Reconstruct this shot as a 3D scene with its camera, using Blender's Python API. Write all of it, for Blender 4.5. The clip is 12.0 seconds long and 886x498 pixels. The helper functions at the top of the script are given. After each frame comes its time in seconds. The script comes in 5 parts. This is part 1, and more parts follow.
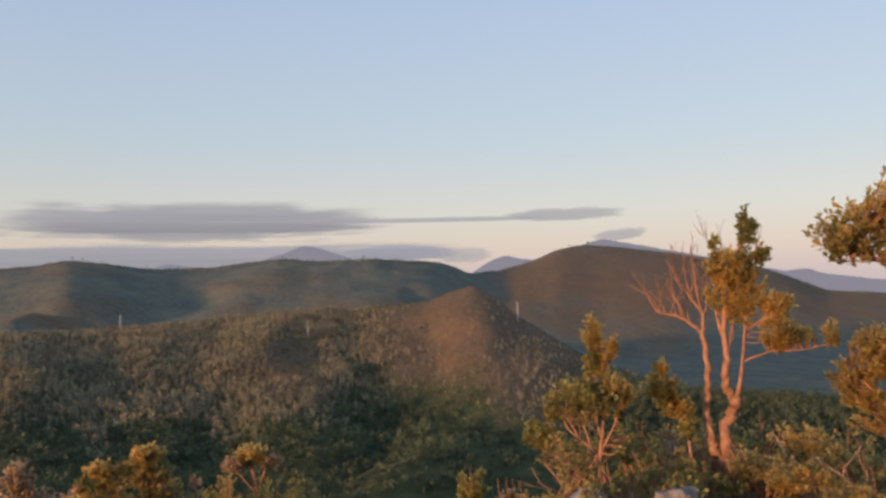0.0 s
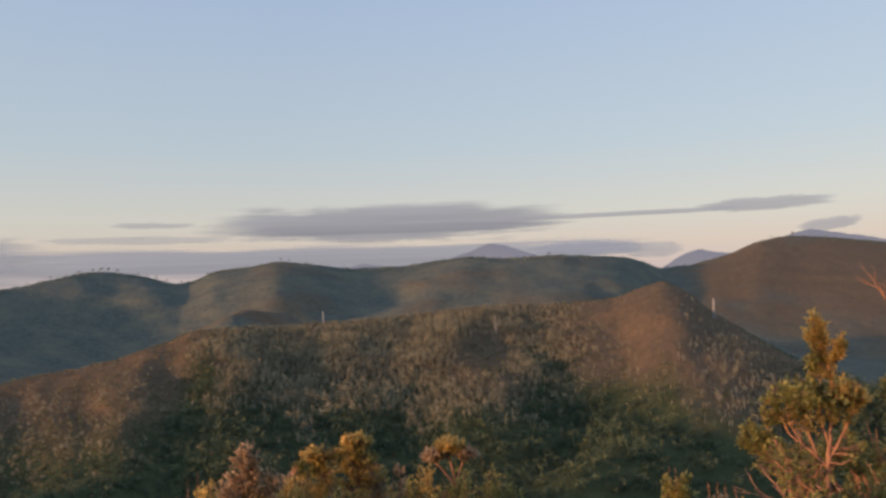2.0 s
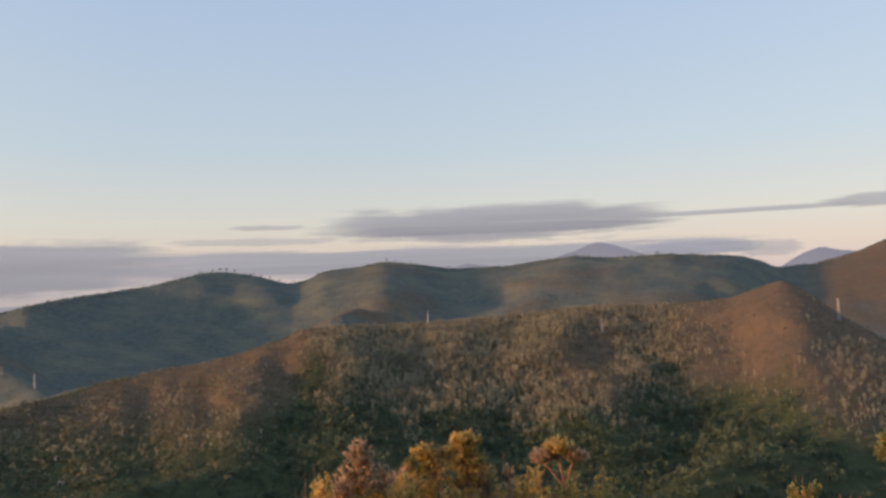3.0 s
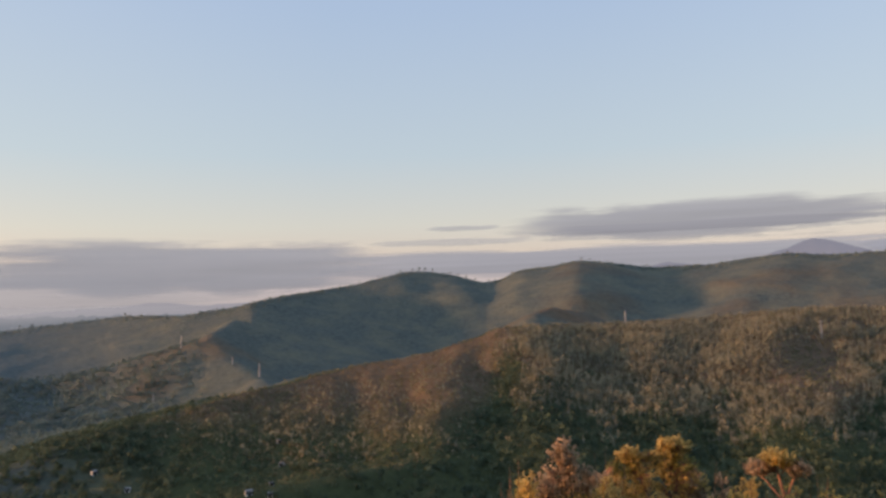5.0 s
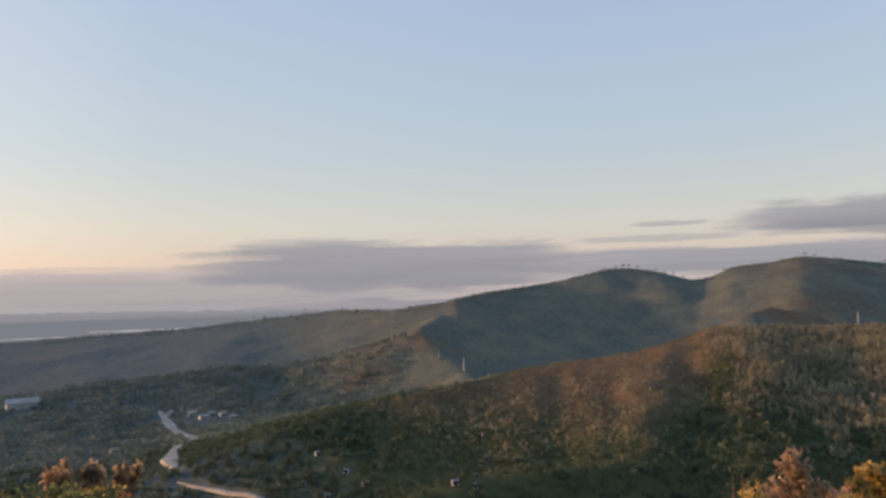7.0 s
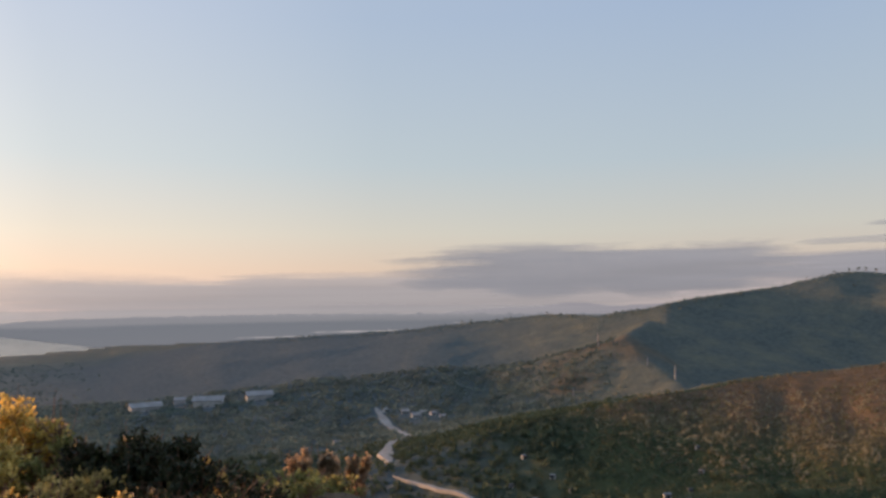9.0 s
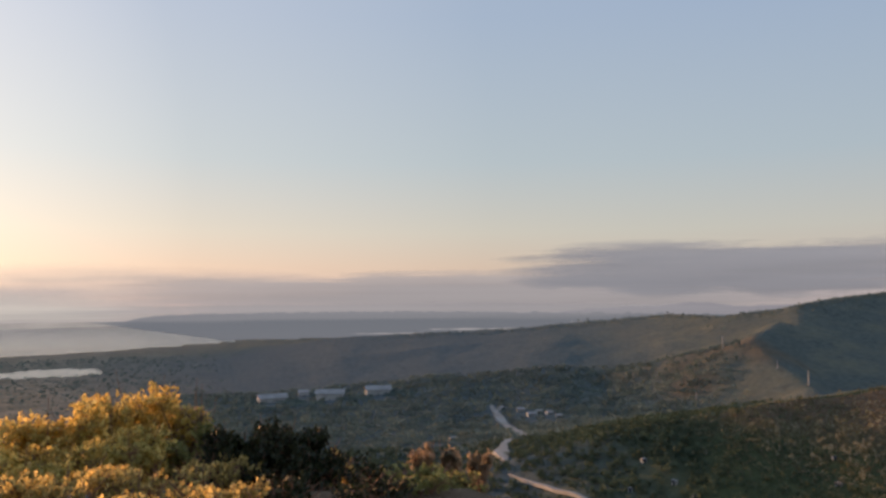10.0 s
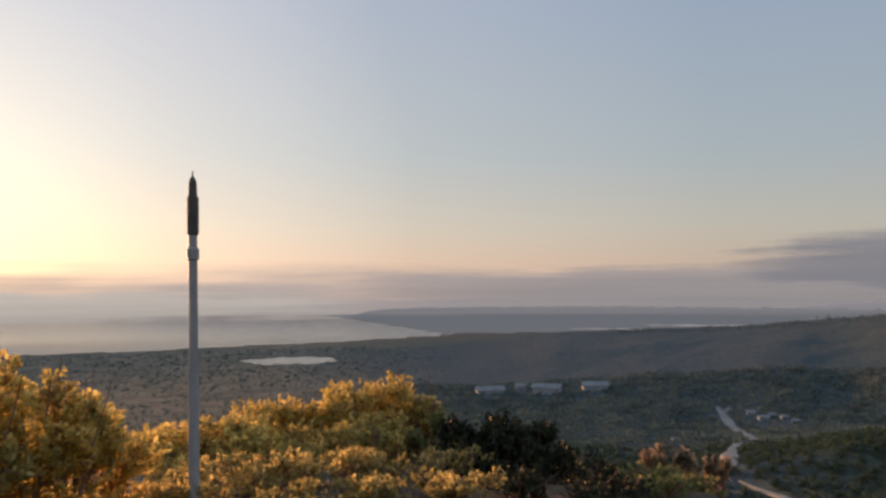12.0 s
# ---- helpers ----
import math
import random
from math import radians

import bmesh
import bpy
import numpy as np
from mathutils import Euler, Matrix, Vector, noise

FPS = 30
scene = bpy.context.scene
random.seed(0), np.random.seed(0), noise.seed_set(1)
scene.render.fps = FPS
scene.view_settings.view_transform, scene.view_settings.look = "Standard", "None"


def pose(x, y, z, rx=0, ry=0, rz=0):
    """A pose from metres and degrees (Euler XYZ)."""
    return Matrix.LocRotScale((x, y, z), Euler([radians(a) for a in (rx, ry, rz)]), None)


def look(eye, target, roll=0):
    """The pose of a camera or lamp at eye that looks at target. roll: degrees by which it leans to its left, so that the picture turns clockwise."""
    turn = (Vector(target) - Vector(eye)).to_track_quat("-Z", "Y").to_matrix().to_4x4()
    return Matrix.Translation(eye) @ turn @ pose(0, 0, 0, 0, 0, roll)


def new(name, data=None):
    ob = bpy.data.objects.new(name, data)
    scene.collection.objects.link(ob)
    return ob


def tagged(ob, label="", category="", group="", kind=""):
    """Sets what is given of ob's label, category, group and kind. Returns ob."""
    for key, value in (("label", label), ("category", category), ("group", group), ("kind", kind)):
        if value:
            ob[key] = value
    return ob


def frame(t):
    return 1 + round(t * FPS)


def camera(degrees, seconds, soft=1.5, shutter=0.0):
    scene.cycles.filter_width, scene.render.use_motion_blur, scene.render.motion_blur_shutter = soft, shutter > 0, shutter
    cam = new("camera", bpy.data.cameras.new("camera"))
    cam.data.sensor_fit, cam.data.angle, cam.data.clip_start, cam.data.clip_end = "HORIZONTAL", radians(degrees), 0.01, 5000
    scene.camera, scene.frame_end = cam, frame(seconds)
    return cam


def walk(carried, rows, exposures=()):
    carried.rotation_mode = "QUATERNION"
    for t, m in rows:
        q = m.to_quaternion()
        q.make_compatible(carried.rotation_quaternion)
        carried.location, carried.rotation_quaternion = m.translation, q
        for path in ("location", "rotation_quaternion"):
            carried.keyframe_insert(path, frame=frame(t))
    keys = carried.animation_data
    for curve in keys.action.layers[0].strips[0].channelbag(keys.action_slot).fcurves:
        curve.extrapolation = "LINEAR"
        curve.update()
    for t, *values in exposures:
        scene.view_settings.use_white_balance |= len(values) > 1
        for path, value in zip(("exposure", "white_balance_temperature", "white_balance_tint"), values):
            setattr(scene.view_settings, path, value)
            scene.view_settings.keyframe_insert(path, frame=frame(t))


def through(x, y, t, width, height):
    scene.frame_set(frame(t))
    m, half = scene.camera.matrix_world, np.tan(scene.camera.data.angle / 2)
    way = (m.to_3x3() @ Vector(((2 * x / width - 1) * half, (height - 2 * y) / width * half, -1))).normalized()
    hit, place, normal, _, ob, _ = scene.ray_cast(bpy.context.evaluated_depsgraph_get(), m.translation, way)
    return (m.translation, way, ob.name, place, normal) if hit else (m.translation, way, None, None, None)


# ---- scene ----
cam = camera(61.0, 12.0, soft=2.8)
# t, yaw, pitch, roll: a slow turn to the left on a hilltop, the camera held at arm's length
ROWS = [
    (0.0, 0.0, 2.52, 1.32), (0.5, 2.75, 2.49, 1.44), (1.0, 6.33, 2.53, 1.44), (1.5, 10.01, 2.57, 1.66),
    (2.0, 14.07, 2.65, 1.89), (2.5, 18.08, 2.79, 1.93), (3.0, 21.99, 2.89, 1.86), (5.0, 36.69, 3.26, 1.63),
    (5.5, 40.53, 3.32, 1.39), (6.0, 44.28, 3.35, 1.05), (6.5, 48.09, 3.37, 0.95), (7.0, 51.94, 3.4, 1.19),
    (9.0, 67.38, 4.01, 0.84), (9.5, 71.77, 3.96, 0.63), (10.0, 76.12, 3.95, 0.35), (10.5, 80.02, 3.89, 0.17),
    (11.0, 83.47, 3.85, 0.15), (11.5, 87.4, 3.67, -0.03), (12.0, 92.33, 3.63, 0.23),
]
ARM, EYE = 0.6, 1.6
walk(cam, [(t, pose(-ARM * math.sin(radians(yaw)), ARM * math.cos(radians(yaw)) - ARM, EYE, 90 + pitch, roll, yaw))
           for t, yaw, pitch, roll in ROWS], [(0.0, 0.348), (2.0, 0.278), (2.5, 0.268), (3.0, 0.418), (5.5, 0.368), (7.0, 0.338), (9.0, 0.218), (9.5, 0.188), (10.0, 0.078), (10.5, 0.05), (11.5, -0.142), (12.0, -0.182)])

# ---- world and sun ----
AIR = 0.86                            # strength of the evening air light
SUN_AZ, SUN_EL = 131.0, 5.0          # degrees to the left of straight ahead (+y), and above the horizon
world = bpy.data.worlds.new("evening_sky")
scene.world = world
world.use_nodes = True
wn, wl = world.node_tree.nodes, world.node_tree.links
sky = wn.new("ShaderNodeTexSky")
sky.sky_type, sky.sun_disc = "NISHITA", False
sky.sun_elevation, sky.sun_rotation = radians(SUN_EL), radians(-SUN_AZ)
sky.altitude, sky.air_density, sky.dust_density, sky.ozone_density = 300, 1.0, 1.5, 1.0
sky_back = wn["Background"]
sky_back.inputs["Strength"].default_value = 0.022 * AIR
wl.new(sky.outputs["Color"], sky_back.inputs["Color"])
# evening haze over the clear sky: blue above, pale and then rosy towards the horizon, brighter towards the sun
way = wn.new("ShaderNodeTexCoord").outputs["Generated"]
split = wn.new("ShaderNodeSeparateXYZ")
wl.new(way, split.inputs[0])
haze = wn.new("ShaderNodeValToRGB")
wl.new(split.outputs["Z"], haze.inputs["Fac"])
while len(haze.color_ramp.elements) < 6:
    haze.color_ramp.elements.new(0.5)
for e, (at, c) in zip(haze.color_ramp.elements, [(0.0, (0.50, 0.40, 0.40)), (0.045, (0.58, 0.48, 0.42)), (0.09, (0.55, 0.53, 0.49)),
                                                 (0.18, (0.435, 0.505, 0.565)), (0.36, (0.352, 0.445, 0.60)), (1.0, (0.31, 0.40, 0.60))]):
    e.position, e.color = at, (*c, 1)
aim = wn.new("ShaderNodeVectorMath")
aim.operation = "DOT_PRODUCT"
aim.inputs[1].default_value = (-math.sin(radians(SUN_AZ)), math.cos(radians(SUN_AZ)), 0.1)
wl.new(way, aim.inputs[0])
glow = wn.new("ShaderNodeValToRGB")
half_way = wn.new("ShaderNodeMath")
half_way.operation = "MULTIPLY_ADD"
half_way.inputs[1].default_value, half_way.inputs[2].default_value = 0.5, 0.5
wl.new(aim.outputs["Value"], half_way.inputs[0])
wl.new(half_way.outputs[0], glow.inputs["Fac"])
while len(glow.color_ramp.elements) < 7:
    glow.color_ramp.elements.new(0.5)
for e, (at, c) in zip(glow.color_ramp.elements, [(0.0, (0.05, 0.052, 0.06)), (0.39, (0.0, 0.0, 0.0)), (0.545, (0.0, 0.0, 0.0)), (0.765, (0.042, 0.033, 0.014)), (0.905, (0.165, 0.13, 0.09)), (0.975, (0.42, 0.338, 0.262)), (1.0, (0.60, 0.50, 0.38))]):
    e.position, e.color = at, (*c, 1)
both = wn.new("ShaderNodeMix")
both.data_type, both.blend_type = "RGBA", "ADD"
both.inputs[0].default_value = 1.0
wl.new(haze.outputs["Color"], both.inputs[6])
wl.new(glow.outputs["Color"], both.inputs[7])
# the rosy band low over the horizon on the sunset side
band, side_on, rosy = wn.new("ShaderNodeValToRGB"), wn.new("ShaderNodeValToRGB"), wn.new("ShaderNodeMix")
wl.new(split.outputs["Z"], band.inputs["Fac"])
wl.new(half_way.outputs[0], side_on.inputs["Fac"])
while len(band.color_ramp.elements) < 4:
    band.color_ramp.elements.new(0.5)
for e, (at, v) in zip(band.color_ramp.elements, [(0.0, 0.7), (0.04, 1.0), (0.10, 0.35), (0.19, 0.0)]):
    e.position, e.color = at, (v, v, v, 1)
for e, (at, c) in zip(side_on.color_ramp.elements, [(0.665, (0.0, 0.0, 0.0)), (0.91, (0.115, 0.02, 0.0))]):
    e.position, e.color = at, (*c, 1)
rosy.data_type, rosy.blend_type = "RGBA", "MULTIPLY"
rosy.inputs[0].default_value = 1.0
wl.new(band.outputs["Color"], rosy.inputs[6])
wl.new(side_on.outputs["Color"], rosy.inputs[7])
warm = wn.new("ShaderNodeMix")
warm.data_type, warm.blend_type = "RGBA", "ADD"
warm.inputs[0].default_value = 1.0
wl.new(both.outputs[2], warm.inputs[6])
wl.new(rosy.outputs[2], warm.inputs[7])
haze_back = wn.new("ShaderNodeBackground")
haze_back.inputs["Strength"].default_value = AIR
wl.new(warm.outputs[2], haze_back.inputs["Color"])
total = wn.new("ShaderNodeAddShader")
wl.new(sky_back.outputs[0], total.inputs[0])
wl.new(haze_back.outputs[0], total.inputs[1])
wl.new(total.outputs[0], wn["World Output"].inputs["Surface"])

sun = new("sun", bpy.data.lights.new("sun", "SUN"))
sun.data.energy, sun.data.angle, sun.data.color = 5.0, radians(3.0), (1.0, 0.50, 0.225)
sun.matrix_world = look((0, 0, 50), (math.sin(radians(SUN_AZ)) * 100, -math.cos(radians(SUN_AZ)) * 100, 50 - 100 * math.tan(radians(SUN_EL))))


# ---- materials ----
def material(name, rough=0.8, spec=0.3):
    m = bpy.data.materials.new(name)
    m.use_nodes = True
    b = m.node_tree.nodes["Principled BSDF"]
    b.inputs["Roughness"].default_value = rough
    b.inputs["Specular IOR Level"].default_value = spec
    return m, m.node_tree.nodes, m.node_tree.links, b


def ramp(n, l, fac, stops):
    r = n.new("ShaderNodeValToRGB")
    while len(r.color_ramp.elements) < len(stops):
        r.color_ramp.elements.new(0.5)
    for e, (at, c) in zip(r.color_ramp.elements, stops):
        e.position, e.color = at, (*c, 1)
    l.new(fac, r.inputs["Fac"])
    return r.outputs["Color"]


def noisy(n, l, scale, detail=4.0, rough=0.6, vector=None):
    t = n.new("ShaderNodeTexNoise")
    t.inputs["Scale"].default_value, t.inputs["Detail"].default_value, t.inputs["Roughness"].default_value = scale, detail, rough
    l.new(vector if vector else n.new("ShaderNodeNewGeometry").outputs["Position"], t.inputs["Vector"])
    return t.outputs["Fac"]


def mixed(n, l, fac, a, b, how="MIX"):
    m = n.new("ShaderNodeMix")
    m.data_type, m.blend_type = "RGBA", how
    for value, slot in ((fac, 0), (a, 6), (b, 7)):
        if isinstance(value, (int, float)):
            m.inputs[slot].default_value = value
        elif isinstance(value, tuple):
            m.inputs[slot].default_value = (*value, 1)
        else:
            l.new(value, m.inputs[slot])
    return m.outputs[2]


def bumped(n, l, b, height, strength, distance):
    u = n.new("ShaderNodeBump")
    u.inputs["Strength"].default_value, u.inputs["Distance"].default_value = strength, distance
    l.new(height, u.inputs["Height"])
    l.new(u.outputs["Normal"], b.inputs["Normal"])


def land_material():
    """Dry grass, scrub and bare earth, greener and darker where the attribute 'moist' is high (gullies and valley
    floor), partly to suggest shade.
    """
    m, n, l, b = material("hillside_scrub", 0.95, 0.1)
    fine, broad = noisy(n, l, 0.14, 8, 0.78), noisy(n, l, 0.011, 5, 0.6)
    dry = ramp(n, l, fine, [(0.3, (0.082, 0.070, 0.046)), (0.46, (0.118, 0.090, 0.060)), (0.58, (0.150, 0.106, 0.070)), (0.72, (0.112, 0.094, 0.064))])
    green = ramp(n, l, fine, [(0.3, (0.034, 0.045, 0.022)), (0.55, (0.062, 0.076, 0.035)), (0.75, (0.092, 0.104, 0.048))])
    at = n.new("ShaderNodeAttribute")
    at.attribute_name = "moist"
    add = n.new("ShaderNodeMath")
    add.operation = "ADD"
    l.new(at.outputs["Fac"], add.inputs[0])
    l.new(broad, add.inputs[1])
    r = n.new("ShaderNodeMapRange")
    r.inputs["From Min"].default_value, r.inputs["From Max"].default_value = 0.55, 1.0
    l.new(add.outputs[0], r.inputs["Value"])
    canopy = n.new("ShaderNodeTexVoronoi")
    canopy.inputs["Scale"].default_value = 0.19
    l.new(n.new("ShaderNodeNewGeometry").outputs["Position"], canopy.inputs["Vector"])
    crown = n.new("ShaderNodeMath")
    crown.operation = "MULTIPLY_ADD"
    crown.inputs[1].default_value = -0.35
    l.new(canopy.outputs["Distance"], crown.inputs[0])
    l.new(fine, crown.inputs[2])
    # Lifted, bluish greens: haze over the back range is put into the forest colour.
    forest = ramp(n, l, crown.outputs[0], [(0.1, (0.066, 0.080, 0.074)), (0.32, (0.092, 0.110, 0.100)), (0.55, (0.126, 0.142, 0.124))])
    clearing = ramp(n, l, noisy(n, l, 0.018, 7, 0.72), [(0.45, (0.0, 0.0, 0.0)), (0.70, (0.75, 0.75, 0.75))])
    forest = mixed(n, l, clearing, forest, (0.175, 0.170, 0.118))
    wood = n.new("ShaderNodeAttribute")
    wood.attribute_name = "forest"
    # Bluer again over the coastal valley: its haze and shade are put into the colour.
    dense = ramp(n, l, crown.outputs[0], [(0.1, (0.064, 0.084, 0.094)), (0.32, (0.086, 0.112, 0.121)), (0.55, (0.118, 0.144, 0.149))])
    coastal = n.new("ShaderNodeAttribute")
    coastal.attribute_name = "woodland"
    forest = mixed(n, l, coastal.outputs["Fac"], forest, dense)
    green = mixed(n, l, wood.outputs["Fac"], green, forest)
    # Paler, browner ground towards the bay: the haze over it put into base colour.
    haze_mask = n.new("ShaderNodeAttribute")
    haze_mask.attribute_name = "pale_haze"
    pale_haze = ramp(n, l, noisy(n, l, 0.022, 7, 0.72), [(0.34, (0.135, 0.125, 0.095)), (0.5, (0.215, 0.185, 0.135)), (0.66, (0.30, 0.255, 0.19))])
    l.new(mixed(n, l, haze_mask.outputs["Fac"], mixed(n, l, r.outputs[0], dry, green), pale_haze), b.inputs["Base Color"])
    bumped(n, l, b, crown.outputs[0], 0.6, 3.0)
    return m


def leaf_material(name, dark, mid, light, rough=0.55, through=0.25, patches=2.2):
    """Leaves that differ one from the next, with some light coming through."""
    m, n, l, b = material(name, rough, 0.35)
    geo = n.new("ShaderNodeNewGeometry")
    tone = ramp(n, l, geo.outputs["Random Per Island"], [(0.0, dark), (0.5, mid), (1.0, light)])
    patch = ramp(n, l, noisy(n, l, patches, 3), [(0.35, (0.6, 0.62, 0.6)), (0.65, (1.25, 1.15, 1.0))])
    colour = mixed(n, l, 1.0, tone, patch, "MULTIPLY")
    l.new(colour, b.inputs["Base Color"])
    t = n.new("ShaderNodeBsdfTranslucent")
    l.new(colour, t.inputs["Color"])
    mix = n.new("ShaderNodeMixShader")
    mix.inputs[0].default_value = through
    l.new(b.outputs[0], mix.inputs[1])
    l.new(t.outputs[0], mix.inputs[2])
    l.new(mix.outputs[0], n["Material Output"].inputs["Surface"])
    return m


def rough_material(name, a, c, scale, rough=0.85, bump=0.4, distance=0.02):
    m, n, l, b = material(name, rough, 0.2)
    f = noisy(n, l, scale, 6, 0.7)
    big = ramp(n, l, noisy(n, l, scale * 0.13, 3), [(0.3, (0.75, 0.75, 0.75)), (0.7, (1.1, 1.1, 1.1))])
    l.new(mixed(n, l, 1.0, ramp(n, l, f, [(0.3, a), (0.7, c)]), big, "MULTIPLY"), b.inputs["Base Color"])
    bumped(n, l, b, f, bump, distance)
    return m


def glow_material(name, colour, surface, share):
    """Far distance: part surface, part emission standing in for kilometres of lit air."""
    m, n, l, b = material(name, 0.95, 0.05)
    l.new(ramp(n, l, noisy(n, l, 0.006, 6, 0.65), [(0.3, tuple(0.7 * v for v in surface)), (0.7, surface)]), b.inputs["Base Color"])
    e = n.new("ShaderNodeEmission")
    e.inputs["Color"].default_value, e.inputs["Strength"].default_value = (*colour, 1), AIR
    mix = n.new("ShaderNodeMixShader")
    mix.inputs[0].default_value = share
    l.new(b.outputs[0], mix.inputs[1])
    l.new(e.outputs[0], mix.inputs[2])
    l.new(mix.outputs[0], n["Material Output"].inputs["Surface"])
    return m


LAND = land_material()
SCRUB = leaf_material("scrub_foliage", (0.19, 0.196, 0.148), (0.285, 0.283, 0.215), (0.40, 0.385, 0.295), 0.9, 0.55, 0.05)
SHRUB = leaf_material("shrub_foliage", (0.13, 0.14, 0.092), (0.185, 0.19, 0.125), (0.25, 0.24, 0.165), 0.9, 0.45, 0.06)
# Cool green with little red: the valley's shade is put into this leaf colour.
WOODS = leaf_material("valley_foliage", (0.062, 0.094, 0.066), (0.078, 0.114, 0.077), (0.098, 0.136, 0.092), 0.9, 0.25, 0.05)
# Pale bluish leaves: haze over the far trees is put into their colour.
HAZEWOOD = leaf_material("hazed_ridge_foliage", (0.118, 0.164, 0.160), (0.146, 0.198, 0.190), (0.176, 0.228, 0.215), 0.9, 0.2, 0.03)
TUSSOCK = leaf_material("dry_tussock", (0.145, 0.114, 0.075), (0.22, 0.17, 0.112), (0.30, 0.235, 0.16), 0.9, 0.35, 0.07)
LEAF_OLIVE = leaf_material("olive_leaves", (0.17, 0.175, 0.066), (0.29, 0.295, 0.115), (0.43, 0.42, 0.175), 0.55, 0.6)
LEAF_AMBER = leaf_material("amber_leaves", (0.36, 0.29, 0.115), (0.59, 0.475, 0.19), (0.76, 0.62, 0.275), 0.55, 0.82)
# Brighter copy of the amber leaves: glow of the backlit bushes put into colour.
LEAF_AMBER_BRIGHT = leaf_material("brightened_amber_leaves", (0.52, 0.41, 0.13), (0.72, 0.58, 0.20), (0.84, 0.70, 0.28), 0.55, 0.82)
LEAF_RUST = leaf_material("rust_leaves", (0.26, 0.21, 0.155), (0.45, 0.36, 0.265), (0.62, 0.50, 0.38), 0.55, 0.78)
# Very dark green: the leaves' own tone with the bushes' shade put into it.
LEAF_DARK = leaf_material("shade_dark_green_leaves", (0.012, 0.018, 0.008), (0.026, 0.034, 0.013), (0.05, 0.055, 0.02))
BARK = rough_material("pale_bark", (0.14, 0.078, 0.052), (0.38, 0.215, 0.145), 11, 0.9, 0.8, 0.014)
PALEBARK = rough_material("pale_papery_bark", (0.30, 0.27, 0.24), (0.50, 0.46, 0.42), 0.8, 0.9, 0.2, 0.02)
DEADWOOD = rough_material("bleached_deadwood", (0.20, 0.13, 0.10), (0.42, 0.29, 0.23), 20, 0.9, 0.5, 0.006)
ROCK = rough_material("grey_rock", (0.10, 0.10, 0.10), (0.25, 0.245, 0.245), 6, 0.9, 0.8, 0.04)
SOIL = rough_material("reddish_soil", (0.14, 0.075, 0.05), (0.27, 0.16, 0.11), 4, 0.95, 0.6, 0.03)
ROADWAY = rough_material("pale_road", (0.24, 0.23, 0.21), (0.38, 0.365, 0.34), 0.4, 0.8, 0.2, 0.02)
STEEL = rough_material("galvanised_steel", (0.34, 0.33, 0.32), (0.48, 0.47, 0.45), 3, 0.5, 0.1, 0.005)
PYLONPAINT = rough_material("pale_grey_paint", (0.28, 0.29, 0.30), (0.40, 0.41, 0.42), 1.5, 0.6, 0.1, 0.005)
DARKPLASTIC = rough_material("dark_antenna_cover", (0.10, 0.085, 0.075), (0.16, 0.14, 0.12), 10, 0.6, 0.1, 0.003)
PLASTER = rough_material("white_plaster", (0.36, 0.36, 0.35), (0.50, 0.495, 0.48), 1.2, 0.85, 0.1, 0.01)
ROOFING = rough_material("pale_sheet_roof", (0.24, 0.24, 0.24), (0.36, 0.36, 0.355), 0.8, 0.7, 0.2, 0.02)
DARKGLASS = rough_material("dark_window_glass", (0.02, 0.025, 0.03), (0.04, 0.045, 0.05), 1, 0.15, 0.0, 0.001)
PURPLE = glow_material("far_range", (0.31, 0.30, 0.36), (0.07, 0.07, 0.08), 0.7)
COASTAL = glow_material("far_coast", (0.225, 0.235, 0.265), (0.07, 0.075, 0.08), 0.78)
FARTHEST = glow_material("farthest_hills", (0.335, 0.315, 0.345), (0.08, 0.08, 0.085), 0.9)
# The sky's shine on the far inlets is put in as emission.
PALEWATER = glow_material("glowing_far_water", (0.50, 0.46, 0.46), (0.1, 0.1, 0.1), 0.85)


def water_material():
    m, n, l, b = material("bay_water", 0.2, 0.5)
    b.inputs["Base Color"].default_value = (0.02, 0.035, 0.045, 1)
    bumped(n, l, b, noisy(n, l, 0.25, 4, 0.6), 0.14, 0.6)
    return m


WATER = water_material()


# ---- helpers for shapes ----
def polar(az, r, z=0.0):
    a = radians(az)
    return Vector((-math.sin(a) * r, math.cos(a) * r, z))


def mesh_of(name, verts, faces, mat, smooth=False):
    me = bpy.data.meshes.new(name)
    me.from_pydata([tuple(v) for v in verts], [], faces)
    me.materials.append(mat)
    if smooth:
        me.shade_smooth()
    me.update()
    return me


def mesh_np(name, verts, tris, mat):
    """A triangle mesh from arrays."""
    me = bpy.data.meshes.new(name)
    me.vertices.add(len(verts))
    me.vertices.foreach_set("co", np.asarray(verts, dtype=np.float32).ravel())
    me.loops.add(len(tris) * 3)
    me.loops.foreach_set("vertex_index", np.asarray(tris, dtype=np.int32).ravel())
    me.polygons.add(len(tris))
    me.polygons.foreach_set("loop_start", np.arange(0, len(tris) * 3, 3, dtype=np.int32))
    me.materials.append(mat)
    me.update(calc_edges=True)
    return me


def part(name, bm, mat, parent, label=""):
    me = bpy.data.meshes.new(name)
    bm.to_mesh(me)
    bm.free()
    me.materials.append(mat)
    ob = new(name, me)
    ob.parent = parent
    return tagged(ob, label) if label else ob


def adopt(name, me, parent, label=""):
    ob = new(name, me)
    ob.parent = parent
    return tagged(ob, label) if label else ob


# ---- the land: rings of hill, valley, near ridge, valley and back range round the lookout ----
LATTICE = np.random.RandomState(7).rand(256, 256)


